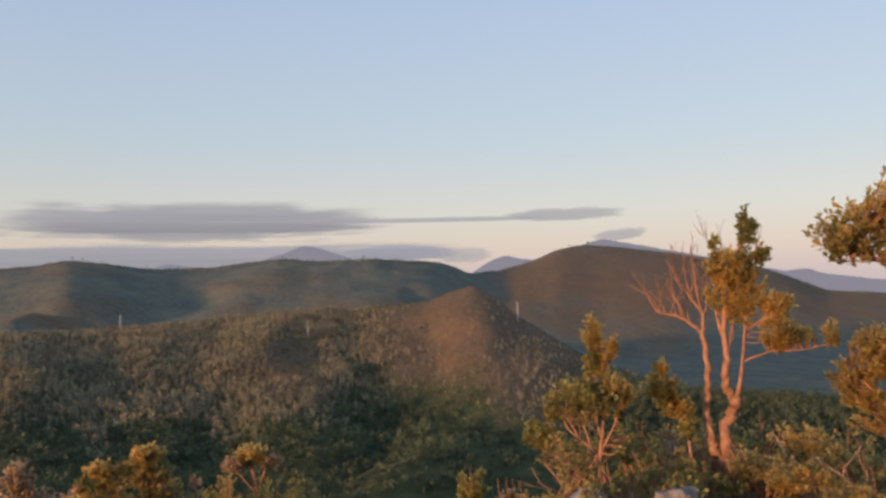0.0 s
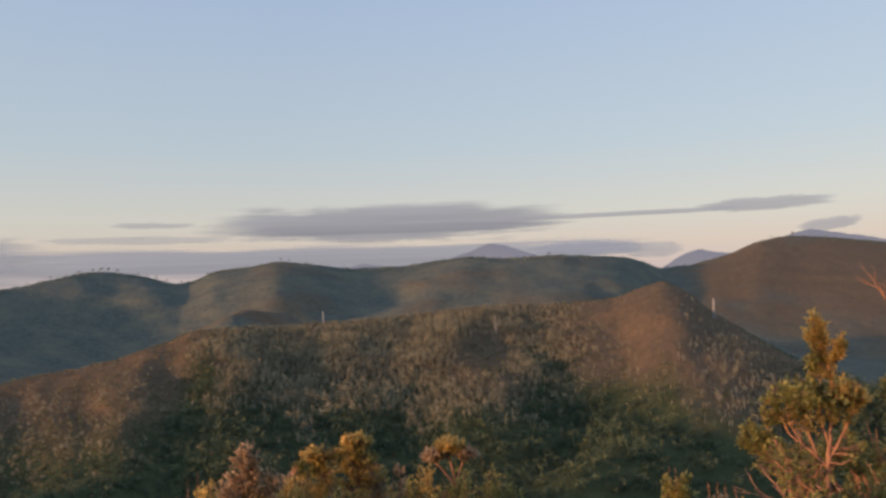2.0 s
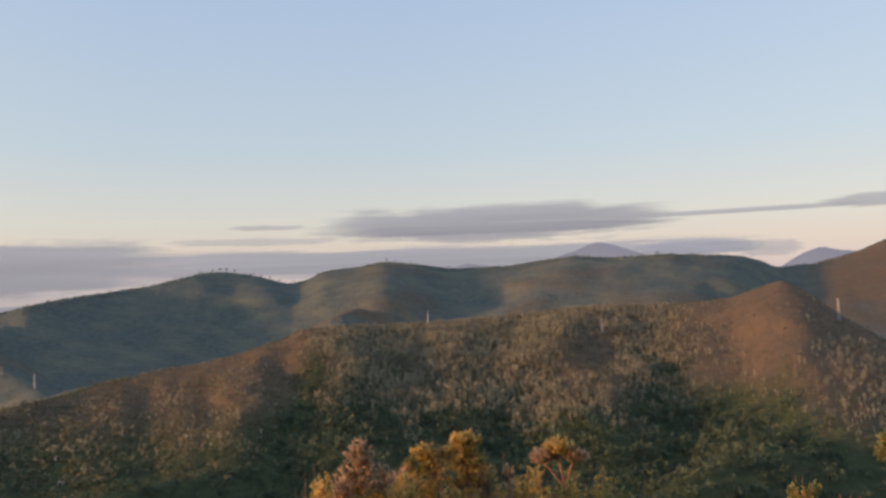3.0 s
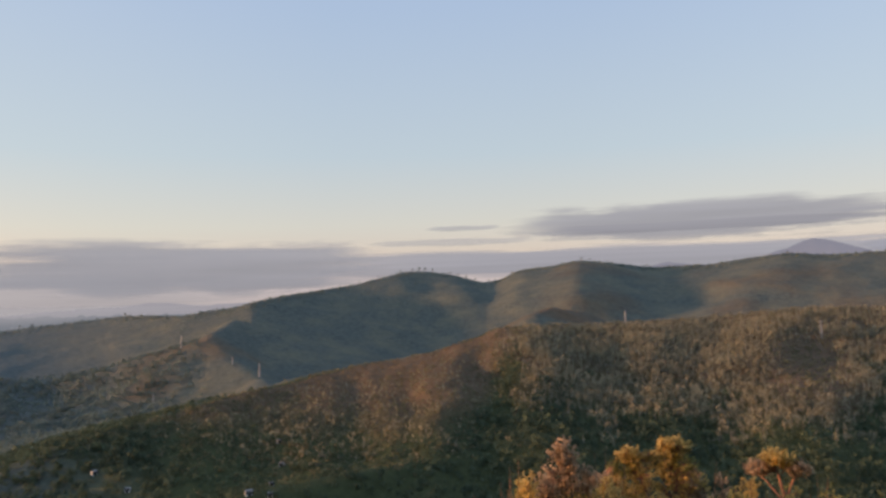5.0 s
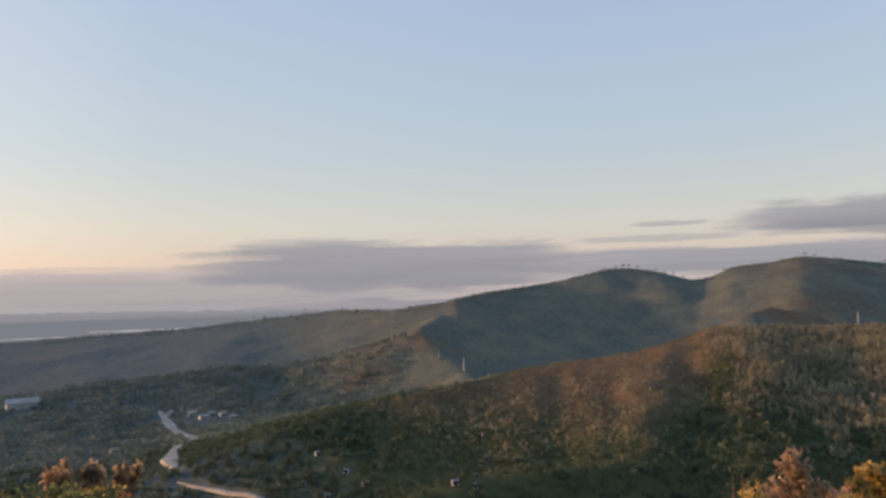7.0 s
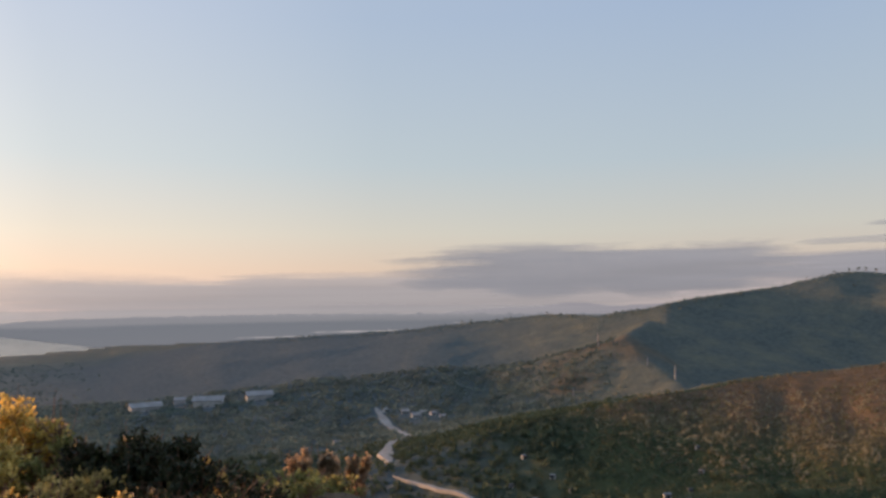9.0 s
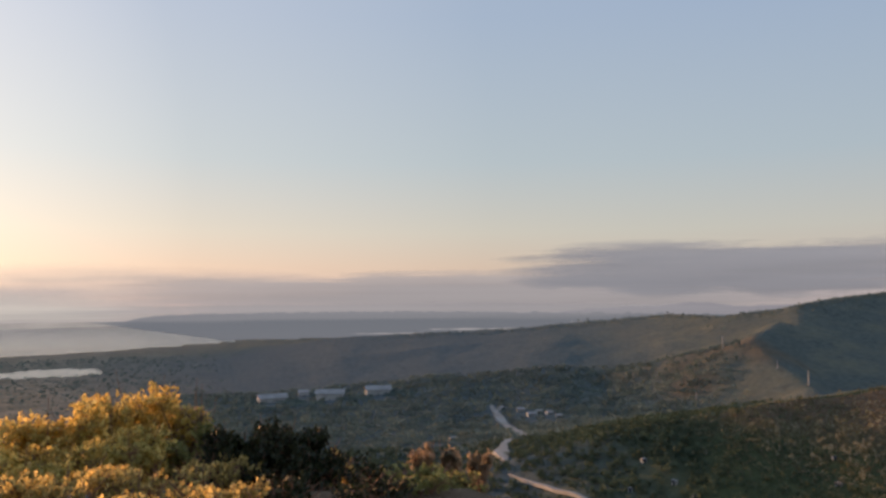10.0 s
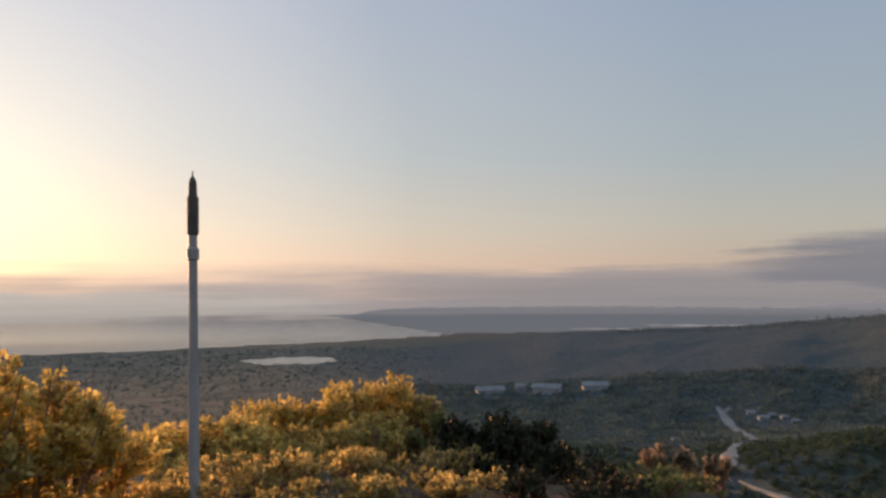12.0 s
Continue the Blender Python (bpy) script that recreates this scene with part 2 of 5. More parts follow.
def value_noise(x, y):
    xi, yi = np.floor(x).astype(int), np.floor(y).astype(int)
    u, v = x - xi, y - yi
    u, v = u * u * (3 - 2 * u), v * v * (3 - 2 * v)
    g = lambda i, j: LATTICE[(xi + i) % 256, (yi + j) % 256]
    return (g(0, 0) * (1 - u) + g(1, 0) * u) * (1 - v) + (g(0, 1) * (1 - u) + g(1, 1) * u) * v


def fbm(x, y, octaves=4):
    total, amp = 0.0, 0.5
    for k in range(octaves):
        total = total + amp * (value_noise(x * 2 ** k + 17.3 * k, y * 2 ** k + 5.1 * k) - 0.5)
        amp *= 0.5
    return total * 2


def ridged(x, y):
    """Branching ridges and gullies, between about -0.5 and 0.5."""
    a = 1 - np.abs(2 * value_noise(x + 0.6 * fbm(x * 0.7, y * 0.7, 2), y) - 1)
    b = 1 - np.abs(2 * value_noise(x * 2.3 + 11, y * 2.3 + 4) - 1)
    return a * 0.7 + b * 0.3 * a - 0.5


# summits and saddles placed to fit the skyline from the camera, as (bearing to the left in degrees, height angle above
# the eye in degrees)
NEAR_CREST = [(-180, -9), (-40, -9), (-16, -8), (-11, -6.1), (-8.2, -4.4), (-5.6, -2.7), (-4, -1.2), (-2.4, -0.3), (-0.6, -0.75), (1, -1.35),
              (5, -1.72), (13, -2.0), (17, -2.45), (26, -2.8), (30, -2.68), (32.6, -2.75), (34.6, -3.55), (37, -4.45), (42, -5.2),
              (47, -6.0), (51.5, -6.8), (56, -7.75), (60, -8.8), (64, -9.8), (68, -11.2), (76, -13.0), (130, -13), (180, -9)]
NEAR_RANGE = [(-180, 500), (-40, 420), (-16, 450), (-8, 540), (-2.4, 640), (13, 640), (30, 580), (42, 520), (51, 460), (60, 410), (68, 390), (80, 420), (130, 420), (180, 500)]
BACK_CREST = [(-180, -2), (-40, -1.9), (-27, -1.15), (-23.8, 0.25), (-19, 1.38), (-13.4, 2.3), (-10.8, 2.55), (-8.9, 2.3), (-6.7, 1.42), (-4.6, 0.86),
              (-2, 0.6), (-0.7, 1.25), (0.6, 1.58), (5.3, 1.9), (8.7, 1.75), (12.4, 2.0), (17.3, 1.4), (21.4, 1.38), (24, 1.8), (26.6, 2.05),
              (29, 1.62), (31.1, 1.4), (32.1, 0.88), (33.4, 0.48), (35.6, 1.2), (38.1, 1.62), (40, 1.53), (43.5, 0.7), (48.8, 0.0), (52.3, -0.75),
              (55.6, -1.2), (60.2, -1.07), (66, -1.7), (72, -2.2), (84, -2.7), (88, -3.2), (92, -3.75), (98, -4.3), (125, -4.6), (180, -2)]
BACK_RANGE = [(-180, 1500), (-30, 2100), (-11, 1900), (-2, 1500), (5, 1350), (30, 1300), (34, 1320), (38, 1370), (44, 1240), (51, 1070), (56, 1130), (61, 1350), (84, 1500), (92, 1600), (125, 1350), (180, 1500)]
SEA = -110.0


def along(points, az):
    """Heights or distances along a line of summits and saddles, slightly rounded."""
    xs, ys = [p[0] for p in points], [p[1] for p in points]
    return (np.interp(az - 0.45, xs, ys) + 2 * np.interp(az, xs, ys) + np.interp(az + 0.45, xs, ys)) / 4


def rise(angle):
    return np.tan(np.radians(angle))


def rings(az):
    """Distances and heights of the rings of the land along a bearing."""
    near_r, back_r = along(NEAR_RANGE, az), along(BACK_RANGE, az)
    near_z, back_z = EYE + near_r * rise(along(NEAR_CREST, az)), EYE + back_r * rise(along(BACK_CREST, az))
    open_ = np.interp(az, [52, 70, 125, 150], [0, 1, 1, 0])          # towards the coastal plain
    vale_r = np.interp(az, [-40, 0, 40, 62, 80], [300, 290, 260, 270, 330])
    vale_z = np.minimum(np.interp(az, [-40, -5, 30, 50, 62, 78], [-95, -84, -76, -80, -92, -106]), near_z - 2)
    dip_r = near_r + (back_r - near_r) * (0.36 - 0.1 * open_)
    dip_z = np.minimum(np.interp(az, [-30, -12, 0, 45, 60, 75], [-110, -100, -75, -82, -100, -108]), near_z - 4)
    o = np.ones_like(az)
    side = np.interp(az, [-35, 0, 40, 75, 120], [1.0, 1.15, 1.15, 0.75, 0.55])
    rs = [0 * o, 3.5 * o, 9.5 * o, 17 * o, 40 * o, 120 * o, vale_r, near_r, dip_r, back_r, back_r + 450, 4900 * o]
    brow = np.interp(az, [-9, -4, 68, 78], [1.0, 1.75, 1.75, 1.0])
    zs = [0 * o, -0.08 * o, -0.85 * side * brow, -3.7 * side, -12.5 * side, -42 + 4 * open_, vale_z, near_z, dip_z, back_z,
          np.minimum(SEA + 3, back_z - 10), (SEA + 1.5) * o]
    return rs, zs


# side spurs: (bearing, distance, height angle) along the crest, how steeply they fall to the sides, and how dry their grass is
SPURS = [
    ([(51.5, 1080, -1.2), (54.0, 840, -2.85), (60, 870, -4.45), (65, 900, -5.7), (70, 940, -6.5)], 0.5, 0.5),
    ([(54.0, 840, -2.85), (50.5, 720, -5.9), (49, 640, -7)], 0.5, 0.45),
    ([(26.6, 850, -1.8), (28.6, 785, -1.42), (29.9, 745, -1.8)], 0.5, 1.0),
    ([(33, 420, -9.0), (36.5, 330, -11.9), (44, 300, -13.1), (54, 285, -14.4)], 0.55, 0.0),
    ([(4, 420, -9.8), (-1, 330, -11.8), (4, 280, -14.5)], 0.4, 0.0),
]


# ribs running down the slopes: bearing at the crest and at the foot, height, width of the gentle and of the steep side in degrees
NEAR_RIBS = [(35.2, 38.4, 9, 2.6, 1.6), (30.4, 28.5, 4, 2.0, 2.4), (40.6, 43.6, 3.2, 2.6, 1.8), (46.0, 48.8, 3, 3.0, 2.0), (25.0, 25.5, 3, 2.5, 2.2), (19.5, 21.5, 3, 3.0, 2.6),
             (12.6, 11.0, 7, 3.6, 3.2), (-3.6, -6.5, 10, 6.0, 4.5)]
BACK_RIBS = [(27.0, 27.9, 25, 5.6, 5.4), (13.4, 14.2, 19, 4.8, 4.6), (7.8, 7.4, 11, 2.8, 3.2), (1.5, 2.8, 12, 3.4, 3.0), (35.0, 34.0, 9, 2.4, 3.0),
             (60.5, 60.0, 8, 3.5, 3.5), (67.5, 68.0, 5, 3.0, 3.0), (76.0, 75.5, 5, 3.5, 3.5), (-9.5, -7.5, 10, 5.0, 6.0), (-17, -16, 16, 4.0, 4.0)]


def ribs(table, az, f, x, y, size):
    total = 0.0
    for k, (crest, foot, high, gentle, steep) in enumerate(table):
        d = az - (foot + (crest - foot) * f) - 2.2 * fbm(x / size + 7 * k, y / size, 4)
        total = total + high * np.exp(-(d / np.where(d > 0, gentle, steep)) ** 2)
    return total


def land_height(az, r):
    """Height of the land at a bearing and distance, and how moist the ground is there."""
    az, r = np.atleast_1d(np.asarray(az, float)), np.atleast_1d(np.asarray(r, float))
    x, y = -np.sin(np.radians(az)) * r, np.cos(np.radians(az)) * r
    # below the near crest the spurs wind a little
    below = np.clip((along(NEAR_RANGE, az) - r) / 160, 0, 1) * np.clip((r - 60) / 100, 0, 1)
    az = az + below * 2.6 * fbm(x / 85, y / 85, 3)
    rs, zs = rings(az)
    z, moist = zs[-1].copy(), np.zeros_like(r)
    for k in range(len(rs) - 1):
        f = (r - rs[k]) / np.maximum(rs[k + 1] - rs[k], 1e-6)
        inside = (f >= 0) & (f <= 1)
        f = np.clip(f, 0, 1)
        s = f if k < 5 else 0.6 * f + 0.4 * f * f * (3 - 2 * f)
        z = np.where(inside, zs[k] + (zs[k + 1] - zs[k]) * s, z)
        if k == 6:       # front of the near ridge: ribs and gullies running down
            belly = np.where(inside, np.sin(np.pi * f) ** 0.7, 0)
            rib = ribs(NEAR_RIBS, az, f, x, y, 90.0) - 4.0
            g = 0.7 * fbm(az / 5.0 + 3, f * 1.6 + 9, 3) + 0.9 * ridged(x / 80 + 3, y / 80 + 1)
            z = z + belly * (rib + 5.5 * g)
            rill = fbm(az / 1.3 + 1.2 * fbm(x / 60, y / 60, 2), f * 1.5 + 4, 2) * np.interp(f, [0, 0.15, 0.85, 1], [0, 1, 1, 0])
            z = z + np.where(inside, 1.0 * rill * np.interp(az, [-7, 4, 30, 38, 50, 57], [0.4, 0.6, 0.8, 1.5, 1.3, 0.6]), 0)
            cover = np.interp(az + 1.5 * fbm(x / 40 + 9, y / 40, 3), [-13, -9, 1.5, 6, 29, 34, 44, 56], [1.2, -0.4, -0.3, -0.1, -0.1, -0.1, 0.05, 0.4])
            glade, pocket = np.exp(-((az - 11.3) / 2.4) ** 2 - ((f - 0.55) / 0.2) ** 2), np.exp(-((az - 32.7) / 1.3) ** 2 - ((f - 0.65) / 0.22) ** 2)
            moist = np.where(inside, np.clip(1.06 + 0.5 * pocket - 0.7 * glade - 1.6 * f - 0.03 * rib - 0.2 * g - 0.2 * rill + 0.5 * cover * (0.35 + 0.65 * f) + np.interp(az, [-15, -10, 48, 60, 68], [0.8, 0, 0, 0.75, 1.8]), -0.4, 0.95), moist)
        if k in (4, 5, 7):
            moist = np.where(inside, 0.85, moist)
        if k > 8:
            moist = np.where(inside, 0.7, moist)
        if k == 8:       # front of the back range: broad ribs
            belly = np.where(inside, np.sin(np.pi * f) ** 0.7 * np.clip((1 - f) * 4, 0, 1) ** 0.6, 0)
            rib = ribs(BACK_RIBS, az, f, x, y, 240.0) - 9.0
            g = 0.8 * fbm(az / 6.5 + 40, f * 1.3 + 2, 3) + 1.0 * ridged(x / 260 + 7, y / 260)
            z = z + belly * (rib + 13.0 * g) * np.interp(az, [-8, 4, 56, 64, 74], [0.8, 1, 1, 0.55, 0.5])
            moist = np.where(inside, np.clip(0.6 - 0.15 * f - 0.012 * rib - 0.3 * g + np.interp(az, [-8, -1, 26, 34, 48, 66, 100], [-0.36, 0.05, 0.1, 0.3, 0.25, 0.4, 0.7]) + np.where(az < -4, 0.9 * np.clip(0.45 - f, 0, 1), 0), -0.3, 0.95), moist)
    for crest, steep, dry in SPURS:
        pts = [polar(a, d, EYE + d * math.tan(radians(e))) for a, d, e in crest]
        top = np.full_like(z, -1e9)
        for p, q in zip(pts, pts[1:]):
            dx, dy = q.x - p.x, q.y - p.y
            t = np.clip(((x - p.x) * dx + (y - p.y) * dy) / (dx * dx + dy * dy), 0, 1)
            d = np.hypot(x - p.x - t * dx, y - p.y - t * dy)
            top = np.maximum(top, p.z + t * (q.z - p.z) - steep * (np.sqrt(d * d + 64) - 8) * (1 + 0.25 * fbm(x / 60, y / 60, 2)))
        blend = np.clip((top - z + 4) / 8, 0, 1)
        z = z * (1 - blend) + np.maximum(top, z) * blend
        moist = moist * (1 - dry * blend) + dry * blend * (0.15 + 0.6 * fbm(x / 50, y / 50, 3))
    rough = np.clip((r - 25) / 300, 0, 1)
    z = z + rough * (2.2 * fbm(x / 38, y / 38, 3)) * np.where(z > SEA + 8, 1, 0.15)
    z = z + np.clip((r - 5) / 20, 0, 1) * 0.35 * fbm(x / 4.0, y / 4.0, 2) * (r < 200)
    # sea bed and the small lagoon
    near_shore = np.interp(az, [91.5, 100, 114, 123, 150, 165], [2260, 1912, 1707, 1700, 1900, 4800])
    far_shore = np.interp(az, [91.5, 94.2, 98.5, 99.5], [2280, 3300, 4600, 6000])
    wet = (az > 91.5) & (az < 165) & (r > near_shore) & (r < far_shore)
    wet = wet | ((az > 41) & (az < 102) & (r > 2330))        # below the separate far plain
    pond = ((az - 103.8) / 3.4) ** 2 + ((r - 1370) / 85) ** 2 + 1.1 * fbm(az / 1.6, r / 60, 3) < 1
    z = np.where(wet | pond, SEA - 6, np.maximum(z, SEA + 1.2))
    return z, moist


def ground(az, r):
    return float(land_height(az, r)[0][0])


def build_land():
    az = np.concatenate([np.arange(-180, -42, 2.0), np.arange(-42, 128, 0.15), np.arange(128, 180, 2.0)])
    rows = [2, 5, 6, 10, 16, 26, 52, 30, 56, 14, 34]
    rs, _ = rings(az)
    radii = [np.full_like(az, 0.0)]
    for k, count in enumerate(rows):
        for i in range(1, count + 1):
            radii.append(rs[k] + (rs[k + 1] - rs[k]) * (i / count))
    r = np.array(radii[1:])
    a = np.broadcast_to(az, r.shape)
    z, moist = land_height(a.ravel(), r.ravel())
    x, y = -np.sin(np.radians(a)).ravel() * r.ravel(), np.cos(np.radians(a)).ravel() * r.ravel()
    verts = np.vstack([np.column_stack([x, y, z]), [[0, 0, 0]]])
    n, m = r.shape
    i, j = np.meshgrid(np.arange(n - 1), np.arange(m), indexing="ij")
    j2 = (j + 1) % m
    p, q, s, t = (i * m + j).ravel(), (i * m + j2).ravel(), ((i + 1) * m + j2).ravel(), ((i + 1) * m + j).ravel()
    cap = np.column_stack([np.full(m, n * m), (np.arange(m) + 1) % m, np.arange(m)])
    tris = np.vstack([np.column_stack([p, q, s]), np.column_stack([p, s, t]), cap])
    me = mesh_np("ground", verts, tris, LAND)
    me.shade_smooth()
    at = me.attributes.new("moist", "FLOAT", "POINT")
    at.data.foreach_set("value", np.append(moist, 0.1).astype(np.float32))
    # The haze-tinted forest colour begins beyond the near crest and towards the coast.
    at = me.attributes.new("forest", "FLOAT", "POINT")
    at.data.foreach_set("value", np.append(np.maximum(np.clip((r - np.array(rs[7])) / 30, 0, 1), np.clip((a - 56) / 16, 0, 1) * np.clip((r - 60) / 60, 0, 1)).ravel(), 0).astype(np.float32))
    # Where the bluer colour with haze and shade in it lies.
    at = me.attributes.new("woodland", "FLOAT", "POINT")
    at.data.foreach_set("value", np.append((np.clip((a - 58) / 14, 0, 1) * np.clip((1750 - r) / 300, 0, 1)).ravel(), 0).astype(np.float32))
    # Where the ground colour is lightened to stand in for haze.
    at = me.attributes.new("pale_haze", "FLOAT", "POINT")
    at.data.foreach_set("value", np.append((np.clip((a - 91) / 14, 0, 1) * np.clip((r - 260) / 300, 0, 1)).ravel(), 0).astype(np.float32))
    return tagged(new("ground", me), "rolling hill country of dry brown grass and dark green scrub", "ground", kind="structure")


build_land()

# ---- bay and lagoon: one sheet of water at sea level, showing where the land dips below it ----
sheet = bmesh.new()
fan = [sheet.verts.new(polar(a, d, SEA)) for d in (1100, 4880) for a in range(89, 167, 2)]
half = len(fan) // 2
for k in range(half - 1):
    sheet.faces.new((fan[k], fan[half + k], fan[half + k + 1], fan[k + 1]))
bmesh.ops.recalc_face_normals(sheet, faces=sheet.faces)
tagged(part("water", sheet, WATER, None), "calm pale bay reflecting the evening sky", "water", kind="structure")


# ---- far ranges, their haze put in as emission ----
def far_range(name, peaks, r, mat, label, seed):
    """A mountain range far off: a crest through summits (bearing, height angle) placed to fit the camera's view, with
    flanks to both sides.
    """
    az = np.arange(peaks[0][0], peaks[-1][0] + 0.01, 0.1)
    z = EYE + r * rise(along(peaks, az)) + 5 * fbm(az * 2.0 + seed, az * 0, 4)
    verts, faces = [], []
    for k, (a, h) in enumerate(zip(az, z)):
        for f, drop in ((-420, 1.0), (-220, 0.55), (-90, 0.2), (0, 0.0), (120, 0.6)):
            wob = 40 * float(fbm(np.array([a * 0.9 + seed]), np.array([f / 150.0]), 3)[0]) if f else 0
            verts.append(polar(a, r + f, h - drop * (h - SEA) + wob * (0 < drop < 1)))
        if k:
            b = 5 * k
            faces += [(b - 5 + i, b + i, b + i + 1, b - 4 + i) for i in range(4)]
    return tagged(new(name, mesh_of(name, verts, faces, mat, True)), label, "mountains", kind="structure")


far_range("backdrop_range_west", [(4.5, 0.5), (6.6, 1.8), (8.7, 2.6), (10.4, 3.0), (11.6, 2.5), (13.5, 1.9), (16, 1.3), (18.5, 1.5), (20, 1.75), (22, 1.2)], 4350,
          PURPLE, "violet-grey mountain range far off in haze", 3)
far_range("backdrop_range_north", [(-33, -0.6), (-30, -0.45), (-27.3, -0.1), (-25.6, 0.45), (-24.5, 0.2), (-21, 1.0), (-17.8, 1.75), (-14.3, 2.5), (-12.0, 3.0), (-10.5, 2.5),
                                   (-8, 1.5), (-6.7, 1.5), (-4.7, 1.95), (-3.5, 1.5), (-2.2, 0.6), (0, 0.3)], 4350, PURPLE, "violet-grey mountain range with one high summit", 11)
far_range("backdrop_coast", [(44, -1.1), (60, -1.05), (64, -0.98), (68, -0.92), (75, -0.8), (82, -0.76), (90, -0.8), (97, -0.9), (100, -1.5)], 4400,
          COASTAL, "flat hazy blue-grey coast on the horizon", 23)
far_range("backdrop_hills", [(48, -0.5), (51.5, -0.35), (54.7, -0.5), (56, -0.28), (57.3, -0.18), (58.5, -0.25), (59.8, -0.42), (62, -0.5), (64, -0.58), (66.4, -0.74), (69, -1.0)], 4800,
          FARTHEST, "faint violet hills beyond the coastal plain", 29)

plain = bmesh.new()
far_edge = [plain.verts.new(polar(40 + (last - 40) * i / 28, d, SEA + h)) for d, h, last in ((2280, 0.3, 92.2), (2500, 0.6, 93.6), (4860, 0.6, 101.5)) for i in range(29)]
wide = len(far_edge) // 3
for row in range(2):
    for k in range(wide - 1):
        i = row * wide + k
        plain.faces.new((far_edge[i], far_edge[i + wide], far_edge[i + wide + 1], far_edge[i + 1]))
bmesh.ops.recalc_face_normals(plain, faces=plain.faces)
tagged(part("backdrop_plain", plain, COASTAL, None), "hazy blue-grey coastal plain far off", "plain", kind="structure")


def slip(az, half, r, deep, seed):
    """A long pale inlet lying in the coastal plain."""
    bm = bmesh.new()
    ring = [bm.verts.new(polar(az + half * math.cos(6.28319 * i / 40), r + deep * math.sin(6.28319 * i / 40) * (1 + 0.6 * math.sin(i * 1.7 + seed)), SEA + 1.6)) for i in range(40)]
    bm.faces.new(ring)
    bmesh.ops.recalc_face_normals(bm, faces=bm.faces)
    tagged(part("backdrop_inlet", bm, PALEWATER, None), "pale inlet in the coastal plain, its shine put in as emission", "water", kind="structure")


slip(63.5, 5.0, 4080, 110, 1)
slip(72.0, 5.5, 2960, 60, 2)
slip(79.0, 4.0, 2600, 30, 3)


# ---- clouds and haze low over the horizon as glowing sheets, two of them before the far coast ----
def cloud_material(name, colour, opacity, seed, soft):
    m = bpy.data.materials.new(name)
    m.use_nodes = True
    n, l = m.node_tree.nodes, m.node_tree.links
    n.remove(n["Principled BSDF"])
    uv = n.new("ShaderNodeAttribute")
    uv.attribute_name = "sheet"
    sep = n.new("ShaderNodeSeparateXYZ")
    l.new(uv.outputs["Vector"], sep.inputs[0])

    def math_node(op, a, b):
        k = n.new("ShaderNodeMath")
        k.operation = op
        for i, v in enumerate((a, b)):
            if isinstance(v, (int, float)):
                k.inputs[i].default_value = v
            else:
                l.new(v, k.inputs[i])
        return k.outputs[0]

    def streaks(sx, sy, detail):
        mapping = n.new("ShaderNodeMapping")
        mapping.inputs["Scale"].default_value, mapping.inputs["Location"].default_value = (sx, sy, 1), (seed, seed * 0.7, 0)
        l.new(uv.outputs["Vector"], mapping.inputs["Vector"])
        t = n.new("ShaderNodeTexNoise")
        t.inputs["Scale"].default_value, t.inputs["Detail"].default_value = 1.0, detail
        l.new(mapping.outputs[0], t.inputs["Vector"])
        return t.outputs["Fac"]
    bend = math_node("MULTIPLY", math_node("SUBTRACT", streaks(2.2, 1.2, 3), 0.5), 1.3)
    v = math_node("ADD", sep.outputs["Y"], bend)
    d = math_node("SUBTRACT", 1.0, math_node("ADD", math_node("POWER", math_node("ABSOLUTE", sep.outputs["X"], 0), 2.4), math_node("POWER", math_node("ABSOLUTE", v, 0), 2.0)))
    d = math_node("ADD", d, math_node("MULTIPLY", math_node("SUBTRACT", streaks(1.6, 5.0, 5), 0.5), 1.1))
    fade = n.new("ShaderNodeMapRange")
    fade.interpolation_type = "SMOOTHSTEP"
    fade.inputs["From Min"].default_value, fade.inputs["From Max"].default_value, fade.inputs["To Max"].default_value = 0.0, soft, opacity
    l.new(d, fade.inputs["Value"])
    rim = math_node("MULTIPLY", math_node("SUBTRACT", 1.0, math_node("POWER", math_node("ABSOLUTE", sep.outputs["X"], 0), 6)), math_node("SUBTRACT", 1.0, math_node("POWER", math_node("ABSOLUTE", sep.outputs["Y"], 0), 6)))
    alpha = math_node("MULTIPLY", fade.outputs[0], math_node("MAXIMUM", rim, 0.0))
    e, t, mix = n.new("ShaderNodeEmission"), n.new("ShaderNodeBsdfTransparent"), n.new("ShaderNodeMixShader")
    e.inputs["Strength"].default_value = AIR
    # Darker towards the base: the cloud's underside shade is put into its colour.
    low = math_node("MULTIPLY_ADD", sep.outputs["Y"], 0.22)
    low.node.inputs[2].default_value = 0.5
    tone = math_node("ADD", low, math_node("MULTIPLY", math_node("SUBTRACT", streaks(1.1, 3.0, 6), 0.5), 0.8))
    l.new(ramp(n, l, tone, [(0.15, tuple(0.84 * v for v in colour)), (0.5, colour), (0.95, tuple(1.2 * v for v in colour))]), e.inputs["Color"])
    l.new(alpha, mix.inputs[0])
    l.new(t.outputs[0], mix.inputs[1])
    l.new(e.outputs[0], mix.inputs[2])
    l.new(mix.outputs[0], n["Material Output"].inputs["Surface"])
    return m


